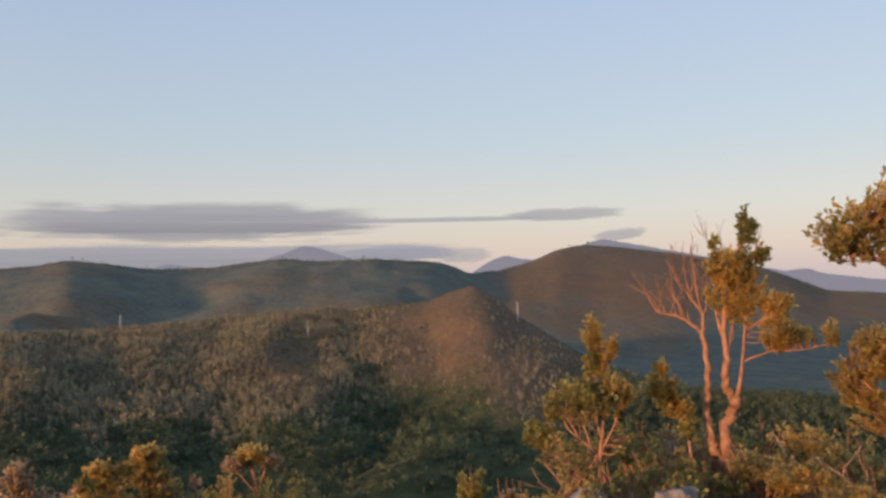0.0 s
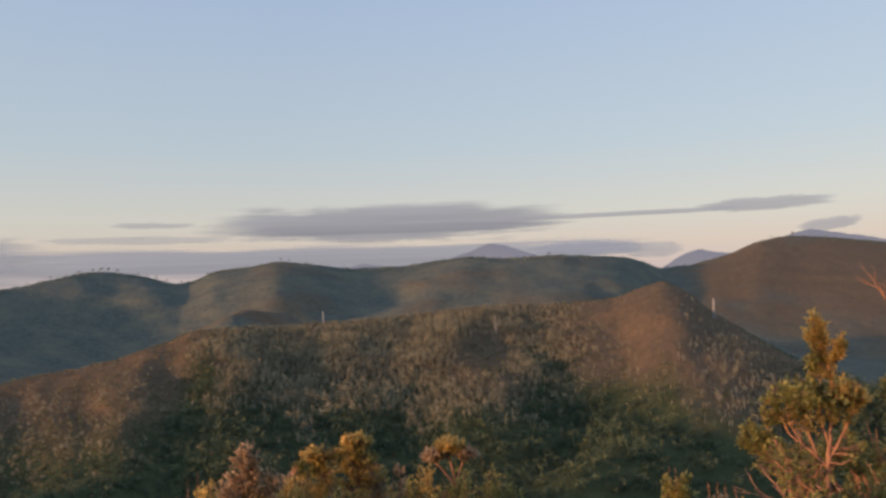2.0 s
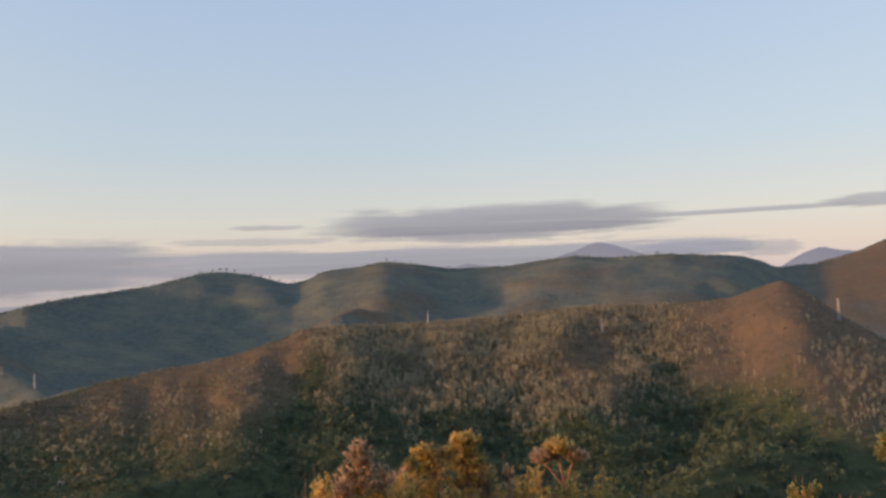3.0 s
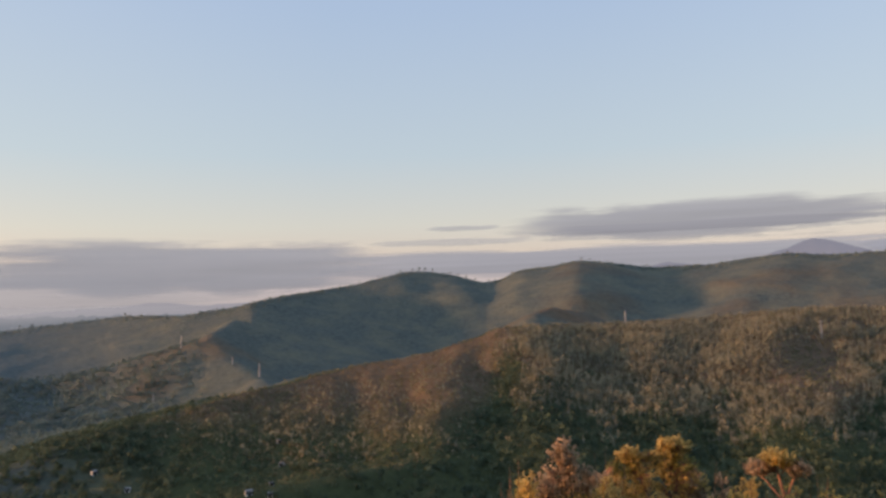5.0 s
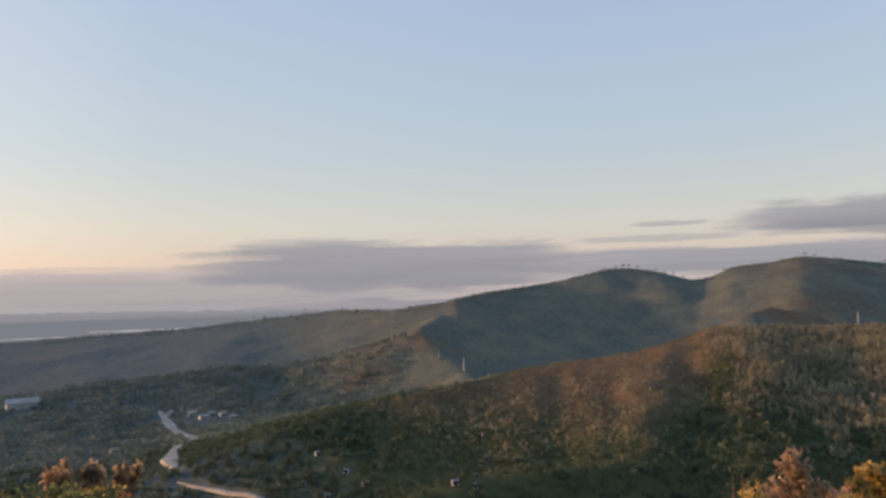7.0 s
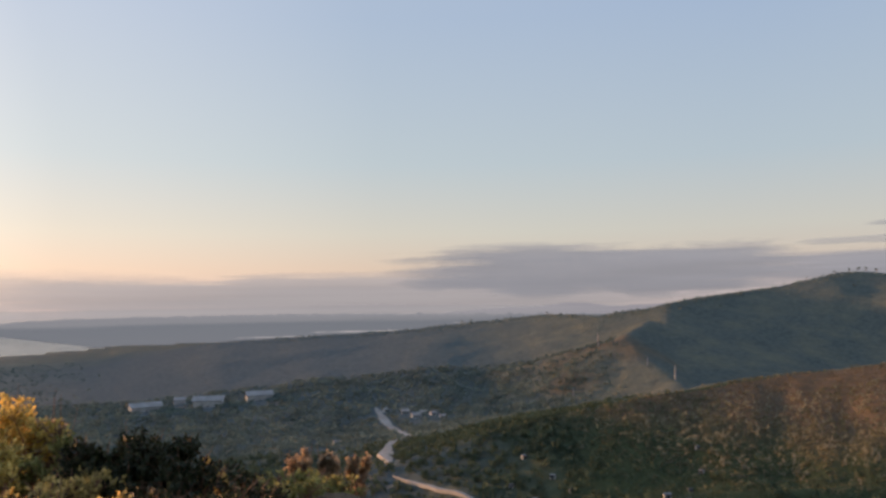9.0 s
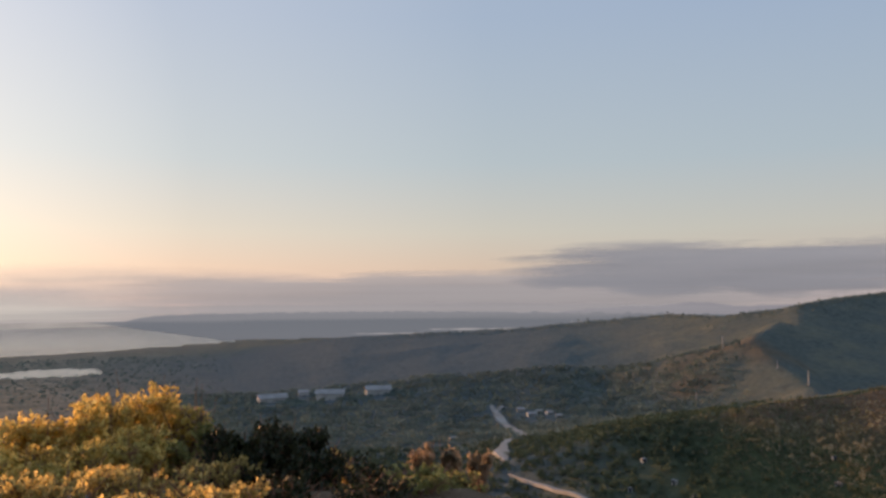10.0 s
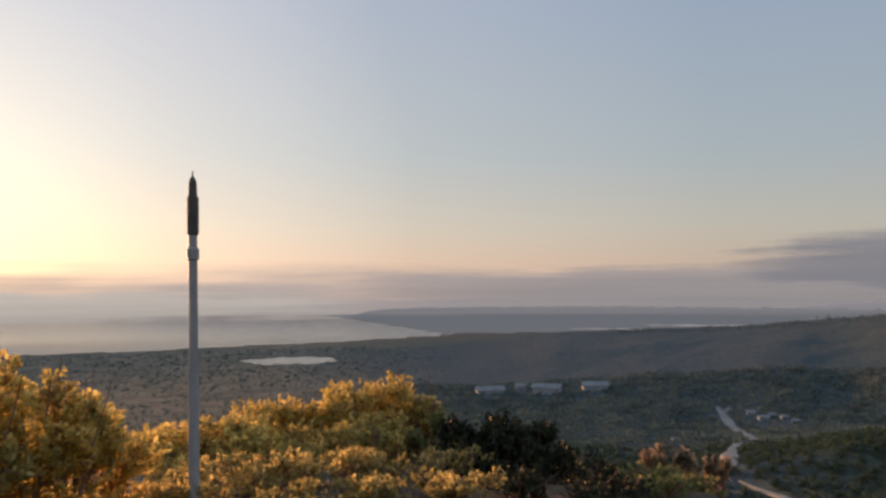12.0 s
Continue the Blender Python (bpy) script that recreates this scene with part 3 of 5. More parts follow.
def cloud(az, half_az, el, half_el, opacity, colour, r, seed, tilt=0.0, label="thin violet-grey cloud band low over the hills", soft=0.6):
    verts, faces, sheet_uv = [], [], []
    n = 25
    for i in range(n):
        for j in range(5):
            u, v = 2 * i / (n - 1) - 1, j / 2 - 1
            verts.append(polar(az + u * half_az * 1.25, r, EYE + r * math.tan(radians(el + 1.7 * v * half_el + u * tilt))))
            sheet_uv.append((u * 1.25, 1.7 * v, 0))
            if i and j:
                b = i * 5 + j
                faces.append((b - 6, b - 1, b, b - 5))
    me = mesh_of("cloud", verts, faces, cloud_material("cloud_vapour", colour, opacity, seed, soft))
    at = me.attributes.new("sheet", "FLOAT_VECTOR", "POINT")
    at.data.foreach_set("vector", [c for p in sheet_uv for c in p])
    tagged(new("backdrop_cloud", me), label, "cloud", kind="structure")


GREY = (0.335, 0.33, 0.36)
cloud(18, 15, 4.75, 1.6, 0.95, (0.315, 0.31, 0.34), 4860, 1.3, 0.0, "broad lens-shaped violet-grey cloud over the back range")
# Extra dark sheet added for the shaded lower band of the lens cloud.
cloud(17, 13.5, 4.3, 0.42, 0.8, (0.275, 0.27, 0.30), 4855, 66.0, 0.0, "dark sheet for the shade under the lens-shaped cloud")
cloud(23, 28, 2.05, 1.25, 0.95, (0.31, 0.307, 0.345), 4880, 4.1)
cloud(56, 17, 2.2, 2.3, 0.95, (0.295, 0.292, 0.325), 4870, 7.7, 0.0, "long grey cloud bank over the coast hills")
cloud(76, 28, 0.4, 2.0, 0.85, (0.39, 0.36, 0.37), 4875, 12.2)
cloud(52, 44, -0.3, 2.2, 0.85, (0.455, 0.40, 0.395), 4890, 52.0)
cloud(-9.2, 5, 4.9, 0.55, 0.75, GREY, 4865, 15.9)
cloud(1.0, 10, 4.75, 0.22, 0.75, GREY, 4862, 21.5)
cloud(35, 3.2, 4.8, 0.25, 0.6, GREY, 4865, 25.1)
cloud(36, 7, 3.75, 0.32, 0.5, GREY, 4866, 28.6)
cloud(3.2, 4.8, 2.3, 0.65, 0.9, (0.31, 0.31, 0.36), 4868, 31.0)
cloud(-1.5, 2.6, 2.0, 0.6, 0.6, GREY, 4868, 35.0)
cloud(-13.3, 2.2, 3.25, 0.5, 0.7, GREY, 4868, 39.0, -0.2, "small ragged cloud cap on a far summit")
# Haze over sea and coast is added as glowing, half-clear sheets.
cloud(116, 50, -3.2, 6.2, 1.0, (0.47, 0.415, 0.405), 4872, 45.3, 0.0, "glowing sheet standing in for the rosy grey haze bank over the sea", 0.95)
cloud(84, 34, -0.75, 0.75, 0.5, (0.35, 0.335, 0.355), 3950, 61.0, 0.0, "glowing sheet standing in for thin haze on the coast")
cloud(117, 22, -0.55, 1.5, 0.95, (0.64, 0.575, 0.525), 2400, 47.0, 0.0, "glowing sheet standing in for pale rosy haze on the sea", 0.9)


# ---- scrub and woods on the slopes ----
PHI = (1 + 5 ** 0.5) / 2
ICO_V = np.array([(-1, PHI, 0), (1, PHI, 0), (-1, -PHI, 0), (1, -PHI, 0), (0, -1, PHI), (0, 1, PHI), (0, -1, -PHI), (0, 1, -PHI), (PHI, 0, -1), (PHI, 0, 1), (-PHI, 0, -1), (-PHI, 0, 1)]) / 1.9
ICO_F = np.array([(0, 11, 5), (0, 5, 1), (0, 1, 7), (0, 7, 10), (0, 10, 11), (1, 5, 9), (5, 11, 4), (11, 10, 2), (10, 7, 6), (7, 1, 8),
                  (3, 9, 4), (3, 4, 2), (3, 2, 6), (3, 6, 8), (3, 8, 9), (4, 9, 5), (2, 4, 11), (6, 2, 10), (8, 6, 7), (9, 8, 1)])


def scatter(name, mat, label, bands, seed, sprays=14):
    """Bushes strewn over stretches of land, each a loose heap of leaf sprays.
    bands: (bearings, distances, count, sizes, tallness, least and most moisture)."""
    rng = np.random.RandomState(seed)
    centres, sizes, tall = [], [], []
    for (a0, a1), (r0, r1), count, (s0, s1), high, (least, most) in bands:
        az, r = rng.uniform(a0, a1, count), r0 + (r1 - r0) * rng.rand(count) ** 0.8
        if r1 < 0:           # shares of the way up to the back crest
            lines = rings(az)[0]
            r = lines[8] - (lines[9] - lines[8]) * r
        elif r1 < 5:         # shares of the way from the valley up to the near crest
            lines = rings(az)[0]
            r = lines[6] + (lines[7] - lines[6]) * r
        az = az + 3.0 * rng.normal(size=count) * (rng.rand(count) < 0.35) + (2.5 * fbm(az * 0 + r / 40.0, az * 0.3, 3) if 5 < r1 < 900 else 0)
        z, moist = land_height(az, r)
        x, y = -np.sin(np.radians(az)) * r, np.cos(np.radians(az)) * r
        wet = moist + 0.45 * fbm(x / 30, y / 30, 3) + rng.uniform(-0.2, 0.2, count)
        keep = (wet > least) & (wet < most) & (z > SEA)
        s = rng.uniform(s0, s1, count) * (0.6 + 0.8 * rng.rand(count) ** 2)
        centres.append(np.column_stack([x, y, z + 0.32 * s * high])[keep])
        sizes.append(s[keep])
        tall.append(np.full(keep.sum(), high))
    c, s, h = np.vstack(centres), np.concatenate(sizes), np.concatenate(tall)
    n = len(c)
    at = rng.normal(size=(n, sprays, 3))
    at *= (rng.rand(n, sprays, 1) ** 0.4) / (np.linalg.norm(at, axis=2, keepdims=True) + 1e-9)
    at *= 0.5 * s[:, None, None] * np.stack([np.ones(n), np.ones(n), h], 1)[:, None]
    v = rng.normal(size=(n, sprays, 3, 3)) * (0.2 * s)[:, None, None, None] + (c[:, None] + at)[:, :, None]
    tagged(new(name, mesh_np(name, v.reshape(-1, 3), np.arange(n * sprays * 3).reshape(-1, 3), mat)), label, "scrub", kind="stuff")


MAIN_ROAD = [(72.6, 760), (71.9, 690), (71.4, 655), (70.6, 600), (70.2, 545), (71.5, 500), (71.9, 440), (71.6, 405)]
SIDE_ROAD = [(71.4, 386), (70.2, 375), (68.8, 363), (67.3, 350), (65.6, 336), (63.4, 320)]
YARDS = [(69.6, 700), (68.3, 706), (70.4, 720), (61.6, 368), (59.5, 343), (60.9, 325), (51.4, 288), (49.2, 371), (49.0, 347), (49.8, 326), (88.9, 862), (84.6, 862), (81.1, 866), (86.6, 905)]


def built_up(x, y):
    """Where no tree stands: on the roads, in the yards and towards the camera from them, keeping them in view."""
    out = np.zeros(len(x), bool)
    for path in (MAIN_ROAD, SIDE_ROAD, *([(a, d), (a, d - 0.045 * d)] for a, d in YARDS)):
        for p, q in zip(path, path[1:]):
            p, q = polar(p[0], p[1] - 10 * (path is MAIN_ROAD)), polar(q[0], q[1] - 6 * (path is MAIN_ROAD))
            t = np.clip(((x - p.x) * (q.x - p.x) + (y - p.y) * (q.y - p.y)) / (q - p).length_squared, 0, 1)
            out |= np.hypot(x - p.x - t * (q.x - p.x), y - p.y - t * (q.y - p.y)) < (6.5 if p.length > 600 else 3.6)
    return out


def woodland(name, crowns, trunks, label, bands, seed, sprays=32):
    """Trees strewn over stretches of land: loose crowns of leaf sprays, on leaning trunks where these show.
    bands: (bearings, distances or shares of the slope, count, heights, width, least and most moisture)."""
    rng = np.random.RandomState(seed)
    feet, highs, wides = [], [], []
    for (a0, a1), (r0, r1), count, (h0, h1), wide, (least, most) in bands:
        az, r = rng.uniform(a0, a1, count), r0 + (r1 - r0) * rng.rand(count) ** 0.8
        share = r
        if r1 < 5:
            lines = rings(az)[0]
            r = lines[6] + (lines[7] - lines[6]) * r
        az = az + 1.6 * rng.normal(size=count)
        z, moist = land_height(az, r)
        x, y = -np.sin(np.radians(az)) * r, np.cos(np.radians(az)) * r
        wet = moist + 0.5 * fbm(x / 34, y / 34, 3) + rng.uniform(-0.15, 0.15, count)
        keep = (wet > least) & (wet < most) & (z > SEA + 0.5) & ~built_up(x, y)
        if r1 < 5:           # an open glade on the ridge
            keep &= ((az - 11.3) / 2.6) ** 2 + ((share - 0.55) / 0.2) ** 2 > rng.uniform(0.3, 1.4, count)
        h = rng.uniform(h0, h1, count) * (0.65 + 0.6 * rng.rand(count) ** 2) * (np.interp(share, [0.7, 1.0], [1.0, 0.55]) if r1 < 5 else 1.0)
        feet.append(np.column_stack([x, y, z])[keep])
        highs.append(h[keep])
        wides.append((h * wide * rng.uniform(0.7, 1.3, count))[keep])
    c, h, w = np.vstack(feet), np.concatenate(highs), np.concatenate(wides)
    n = len(c)
    lean = np.column_stack([rng.normal(0, 0.07, (n, 2)), np.ones(n)]) * h[:, None]
    at = rng.normal(size=(n, sprays, 3))
    at *= (rng.rand(n, sprays, 1) ** 0.35) / (np.linalg.norm(at, axis=2, keepdims=True) + 1e-9)
    deep = rng.uniform(0.36, 0.49, n)          # half height of the crown
    at *= np.stack([0.5 * w, 0.5 * w, deep * h], 1)[:, None]
    mid = c + lean * (1 - deep)[:, None]
    v = rng.normal(size=(n, sprays, 3, 3)) * (0.14 * w)[:, None, None, None] + (mid[:, None] + at)[:, :, None]
    root = tagged(new(name, mesh_np(name, v.reshape(-1, 3), np.arange(n * sprays * 3).reshape(-1, 3), crowns)), label, "woods", kind="stuff")
    if not trunks:
        return
    ring = np.array([(math.cos(a), math.sin(a), 0) for a in (0.4, 2.5, 4.6)])
    thick = (0.014 * h + 0.04)[:, None, None]
    low = c[:, None] - (0, 0, 0.6) + ring[None] * thick
    top = (c + lean * 0.85)[:, None] + ring[None] * thick * 0.5
    k = 6 * np.arange(n)[:, None]
    tris = np.concatenate([k + [i, (i + 1) % 3, 3 + (i + 1) % 3] for i in range(3)] + [k + [i, 3 + (i + 1) % 3, 3 + i] for i in range(3)], 1).reshape(-1, 3)
    adopt("trunk_growth", mesh_np("trunk_growth", np.concatenate([low, top], 1).reshape(-1, 3), tris, trunks), root, "slim pale trunks")["kind"] = "stuff"


woodland("hillside_forest", SCRUB, PALEBARK, "open olive and grey-brown forest of slender pale-trunked trees on the ridge", [
    ((5.5, 30), (0.22, 1.04), 8500, (3.4, 6.2), 0.5, (-0.9, 0.56)),
    ((5.5, 30), (0.5, 1.08), 3000, (2.4, 4.4), 0.58, (-0.9, 0.6)),
    ((-4, 6), (0.35, 1.04), 500, (2.4, 4.6), 0.45, (0.0, 0.6)),
    ((-14, -5.5), (0.25, 1.02), 1300, (2.6, 4.8), 0.5, (-0.9, 1.0)),
    ((31, 54), (0.2, 1.0), 2200, (1.3, 2.8), 0.75, (-0.25, 0.7)),
], 5)
woodland("valley_woods", WOODS, None, "dark green woods filling the gullies and valley", [
    ((-36, 33), (170, 430), 5500, (2.6, 5.0), 0.8, (0.5, 3)),
    ((-36, -12), (0.2, 1.05), 3000, (2.4, 7.0), 0.75, (0.3, 3)),
    ((0, 34), (0.0, 0.75), 4500, (2.6, 5.0), 0.7, (0.5, 3)),
    ((30, 62), (130, 460), 4200, (1.6, 3.4), 0.85, (0.5, 3)),
    ((57, 98), (190, 520), 8000, (1.8, 3.6), 1.2, (0.0, 3)),
], 6)
scatter("hillside_scrub", SHRUB, "olive and brown scrub covering the ridge slopes", [
    ((-16, 62), (0.2, 1.05), 9000, (0.9, 2.0), 0.9, (0.0, 0.6)),
    ((4, 32), (0.2, 1.02), 9000, (1.0, 2.2), 0.9, (-0.9, 0.7)),
    ((30, 56), (0.15, 1.05), 7000, (0.8, 2.0), 0.8, (0.05, 0.8)),
], 15)
woodland("ridge_woods", HAZEWOOD, None, "forest on the valley floor and far slopes, tinted blue-green for haze", [
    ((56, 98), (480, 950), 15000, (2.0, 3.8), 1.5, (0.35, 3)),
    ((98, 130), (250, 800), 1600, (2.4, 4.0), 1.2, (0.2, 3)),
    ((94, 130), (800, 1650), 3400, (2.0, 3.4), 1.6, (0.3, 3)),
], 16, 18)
scatter("far_slope_woods", HAZEWOOD, "forest on the far slopes and crests, tinted blue-green for haze", [
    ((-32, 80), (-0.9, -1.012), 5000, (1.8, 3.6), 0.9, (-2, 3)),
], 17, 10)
scatter("dry_grass", TUSSOCK, "tan dry grass tussocks on the sunlit spurs", [
    ((-16, 66), (0.2, 1.05), 16000, (0.6, 1.5), 0.6, (-2, 0.25)),
    ((32, 52), (0.3, 1.05), 7000, (0.6, 1.5), 0.6, (-2, 0.3)),
], 8, 8)


# ---- road and small buildings in the valley ----
def drape(name, path, width, mat, lift, label, category):
    """A strip laid over the land along (bearing, distance) points, with a slight crown and sunk edges."""
    pts = []
    for (a0, r0), (a1, r1) in zip(path, path[1:]):
        steps = max(2, int((polar(a0, r0) - polar(a1, r1)).length / 4))
        pts += [(a0 + (a1 - a0) * i / steps, r0 + (r1 - r0) * i / steps) for i in range(steps)]
    pts.append(path[-1])
    mids = [polar(a, r) for a, r in pts]
    bm, last = bmesh.new(), None
    for k, p in enumerate(mids):
        q = mids[min(k + 3, len(mids) - 1)] - mids[max(k - 3, 0)]
        side = Vector((-q.y, q.x, 0)).normalized()
        w = width * (0.85 + 0.7 * noise.noise(p * 0.03)) * min(1.0, 0.35 + 0.1 * k, 0.35 + 0.1 * (len(mids) - 1 - k))
        z = max(ground(*pts[k]), ground(math.degrees(math.atan2(-(p + side * w).x, (p + side * w).y)), (p + side * w).length))
        row = [bm.verts.new((p.x + side.x * w * f, p.y + side.y * w * f, z + h)) for f, h in ((-0.6, -1.2), (-0.5, lift), (0, lift + 0.12), (0.5, lift), (0.6, -1.2))]
        if last:
            for i in range(4):
                bm.faces.new((last[i], last[i + 1], row[i + 1], row[i]))
        last = row
    return tagged(part(name, bm, mat, None), label, category, kind="structure")


drape("road", MAIN_ROAD, 8.0, ROADWAY, 0.25, "pale winding road through the valley trees", "road")
drape("road_branch", SIDE_ROAD, 3.0, ROADWAY, 0.25, "pale side road below the scrub slope", "road")


def box(bm, x0, x1, y0, y1, z0, z1):
    v = [bm.verts.new(p) for p in ((x0, y0, z0), (x1, y0, z0), (x1, y1, z0), (x0, y1, z0), (x0, y0, z1), (x1, y0, z1), (x1, y1, z1), (x0, y1, z1))]
    for f in ((3, 2, 1, 0), (4, 5, 6, 7), (0, 1, 5, 4), (1, 2, 6, 5), (2, 3, 7, 6), (3, 0, 4, 7)):
        bm.faces.new([v[i] for i in f])


def house(az, r, turn, long_, wide, high, roof_mat, label, group="valley houses"):
    """A plain low house: walls, gabled roof with eaves, door and windows."""
    root = new("house")
    p = polar(az, r, ground(az, r))
    root.matrix_basis = pose(p.x, p.y, p.z - 0.3, 0, 0, az + turn)
    tagged(root, label, "house", group)
    a, b = long_ / 2, wide / 2
    bm = bmesh.new()
    box(bm, -a, a, -b, b, -1.5, high)
    part("wall", bm, PLASTER, root)
    bm = bmesh.new()
    e, t, top = 0.06 * long_, 0.15, high + 0.28 * wide
    for s in (-1, 1):
        ring = [bm.verts.new(q) for x in (-a - e, a + e) for q in ((x, s * (b + e), high - 0.1), (x, 0, top), (x, 0, top + t), (x, s * (b + e), high - 0.1 + t))]
        for f in ((0, 1, 2, 3), (7, 6, 5, 4), (0, 4, 5, 1), (1, 5, 6, 2), (2, 6, 7, 3), (3, 7, 4, 0)):
            bm.faces.new([ring[i] for i in f])
    for x in (-a, a):
        bm.faces.new([bm.verts.new(q) for q in ((x, -b, high), (x, b, high), (x, 0, top))])
    part("roof", bm, roof_mat, root)
    for x in (-a * 0.55, a * 0.55):
        bm = bmesh.new()
        box(bm, x - 0.6, x + 0.6, -b - 0.05, -b + 0.1, 0.9, 2.0)
        part("window", bm, DARKGLASS, root)
    bm = bmesh.new()
    box(bm, -0.45, 0.45, -b - 0.06, -b + 0.1, -0.2, 2.0)
    part("door", bm, DARKGLASS, root)
    return root


for az, r, turn, lo, wi, hi in [
        (69.6, 700, 20, 9, 6, 2.8), (69.0, 712, -15, 7, 5, 2.6), (68.3, 706, 35, 7, 5, 2.6), (70.4, 720, 5, 8, 6, 3.0), (71.9, 735, 60, 7, 5, 2.8), (67.6, 690, 10, 6, 5, 2.6),
        (61.6, 368, 30, 3.6, 3.0, 2.0), (59.5, 343, -20, 3.4, 2.8, 2.0), (60.9, 325, 10, 3.6, 3, 2.0), (51.4, 288, 15, 4.0, 3.2, 2.1), (49.2, 371, 40, 2.6, 2.2, 1.9),
        (49.0, 347, -30, 3.4, 2.4, 1.9), (49.8, 326, 20, 2.6, 2.2, 1.9), (49.9, 285, 0, 2.8, 2.4, 1.9), (58.2, 330, 50, 3, 2.6, 1.9), (62.6, 340, -10, 3, 2.6, 1.9), (75.5, 560, 20, 5, 4, 2.4)]:
    house(az, r, turn, lo * (0.62 if r < 400 else 0.9), wi * (0.62 if r < 400 else 0.9), hi * (0.8 if r < 400 else 1), ROOFING, "small white house with a pale sheet-metal roof among trees")
for az, r, turn, lo, wi, hi in [(88.9, 862, 15, 30, 15, 5.5), (84.6, 862, -10, 30, 16, 7), (81.1, 866, 8, 27, 15, 6), (86.6, 905, 5, 12, 9, 5)]:
    house(az, r, turn, lo, wi, hi, ROOFING, "large pale shed with a light metal roof on the valley floor", "valley sheds")


def bar(bm, p, q, w):
    """A square bar from p to q."""
    p, q = Vector(p), Vector(q)
    d = (q - p).normalized()
    u = d.cross(Vector((0, 1, 0.3))).normalized()
    v = d.cross(u)
    c = [bm.verts.new(e + (u * i + v * j) * w / 2) for e in (p, q) for i, j in ((-1, -1), (1, -1), (1, 1), (-1, 1))]
    for f in ((3, 2, 1, 0), (4, 5, 6, 7), (0, 1, 5, 4), (1, 2, 6, 5), (2, 3, 7, 6), (3, 0, 4, 7)):
        bm.faces.new([c[i] for i in f])


def pylon(az, r, high, label):
    """A slim tapering lattice tower with three cross-arms."""
    root = tagged(new("power_pylon"), label, "pylon", "pylons along the ridges")
    p = polar(az, r, ground(az, r))
    root.matrix_basis = pose(p.x, p.y, p.z - 0.8, 0, 0, az + 25)
    foot, tip = high * 0.05, high * 0.014
    at = lambda sx, sy, f: (sx * (foot + (tip - foot) * f), sy * (foot + (tip - foot) * f), high * f)
    for sx, sy in ((-1, -1), (1, -1), (1, 1), (-1, 1)):
        bm = bmesh.new()
        bar(bm, at(sx, sy, 0), at(sx, sy, 1), high * 0.015)
        part("leg", bm, PYLONPAINT, root)
    bm = bmesh.new()
    levels = [0, 0.2, 0.38, 0.54, 0.68, 0.8, 0.9, 1.0]
    corners = [(-1, -1), (1, -1), (1, 1), (-1, 1)]
    for lo, hi in zip(levels, levels[1:]):
        for (ax, ay), (bx, by) in zip(corners, corners[1:] + corners[:1]):
            bar(bm, at(ax, ay, lo), at(bx, by, hi), high * 0.011)
            bar(bm, at(bx, by, lo), at(ax, ay, hi), high * 0.011)
    part("bracing", bm, PYLONPAINT, root)
    for f, reach in ((0.72, 0.1), (0.83, 0.085), (0.94, 0.07)):
        bm = bmesh.new()
        bar(bm, (-high * reach, 0, high * f), (high * reach, 0, high * f), high * 0.012)
        part("cross_arm", bm, PYLONPAINT, root)
    return root


for az, r, high in ((23.2, 640, 15.5), (-5.6, 556, 15), (50.5, 724, 13), (10.2, 535, 12), (55.9, 838, 14), (57.8, 738, 9), (52.4, 760, 8)):
    pylon(az, r, high, "slim pale lattice pylon standing on the scrub ridge")


# ---- single trees standing out on the hill crests ----
def crest_tree(az, r, high, seed):
    g = np.random.RandomState(seed)
    root = tagged(new("tree"), "small dark tree standing out on a hill crest", "tree", "trees on the crests")
    p = polar(az, r, ground(az, r))
    root.matrix_basis = pose(p.x, p.y, p.z - 0.3, 0, 0, g.uniform(0, 360))
    bm = bmesh.new()
    rows = [[bm.verts.new((rad * math.cos(a) + 0.1 * high * f * f, rad * math.sin(a), f * high * 0.75)) for a in (0, 1.57, 3.14, 4.71)] for f, rad in ((0, 0.035 * high), (0.5, 0.025 * high), (1, 0.012 * high))]
    for a, b in zip(rows, rows[1:]):
        for i in range(4):
            bm.faces.new((a[i], a[(i + 1) % 4], b[(i + 1) % 4], b[i]))
    part("trunk", bm, BARK, root)
    n = 14
    c = g.normal(0, 1, (n, 3)) * (0.17 * high, 0.17 * high, 0.1 * high) + (0.07 * high, 0, 0.78 * high)
    v = ICO_V[None] * g.uniform(0.4, 1.5, (n, 12, 1)) * 0.1 * high + c[:, None]
    adopt("crown", mesh_np("crown", v.reshape(-1, 3), (ICO_F[None] + 12 * np.arange(n)[:, None, None]).reshape(-1, 3), WOODS), root)


for k, (az, high) in enumerate([(34.2, 5), (34.9, 6), (35.5, 4), (36.1, 5), (37.4, 7), (38.0, 8), (38.5, 8), (39.0, 6), (39.9, 5), (40.6, 4), (41.6, 5), (43.0, 4), (33.2, 5), (26.2, 6), (25.6, 5), (24.4, 4), (21.5, 5), (6.0, 6), (3.6, 4), (12.0, 5), (-11.0, 7), (-9.6, 5), (59.6, 5), (65.3, 6), (66.0, 5), (31.4, 4)]):
    crest_tree(az, float(along(BACK_RANGE, az)), high * (1.3 if az < 0 else 1.0), 400 + k)


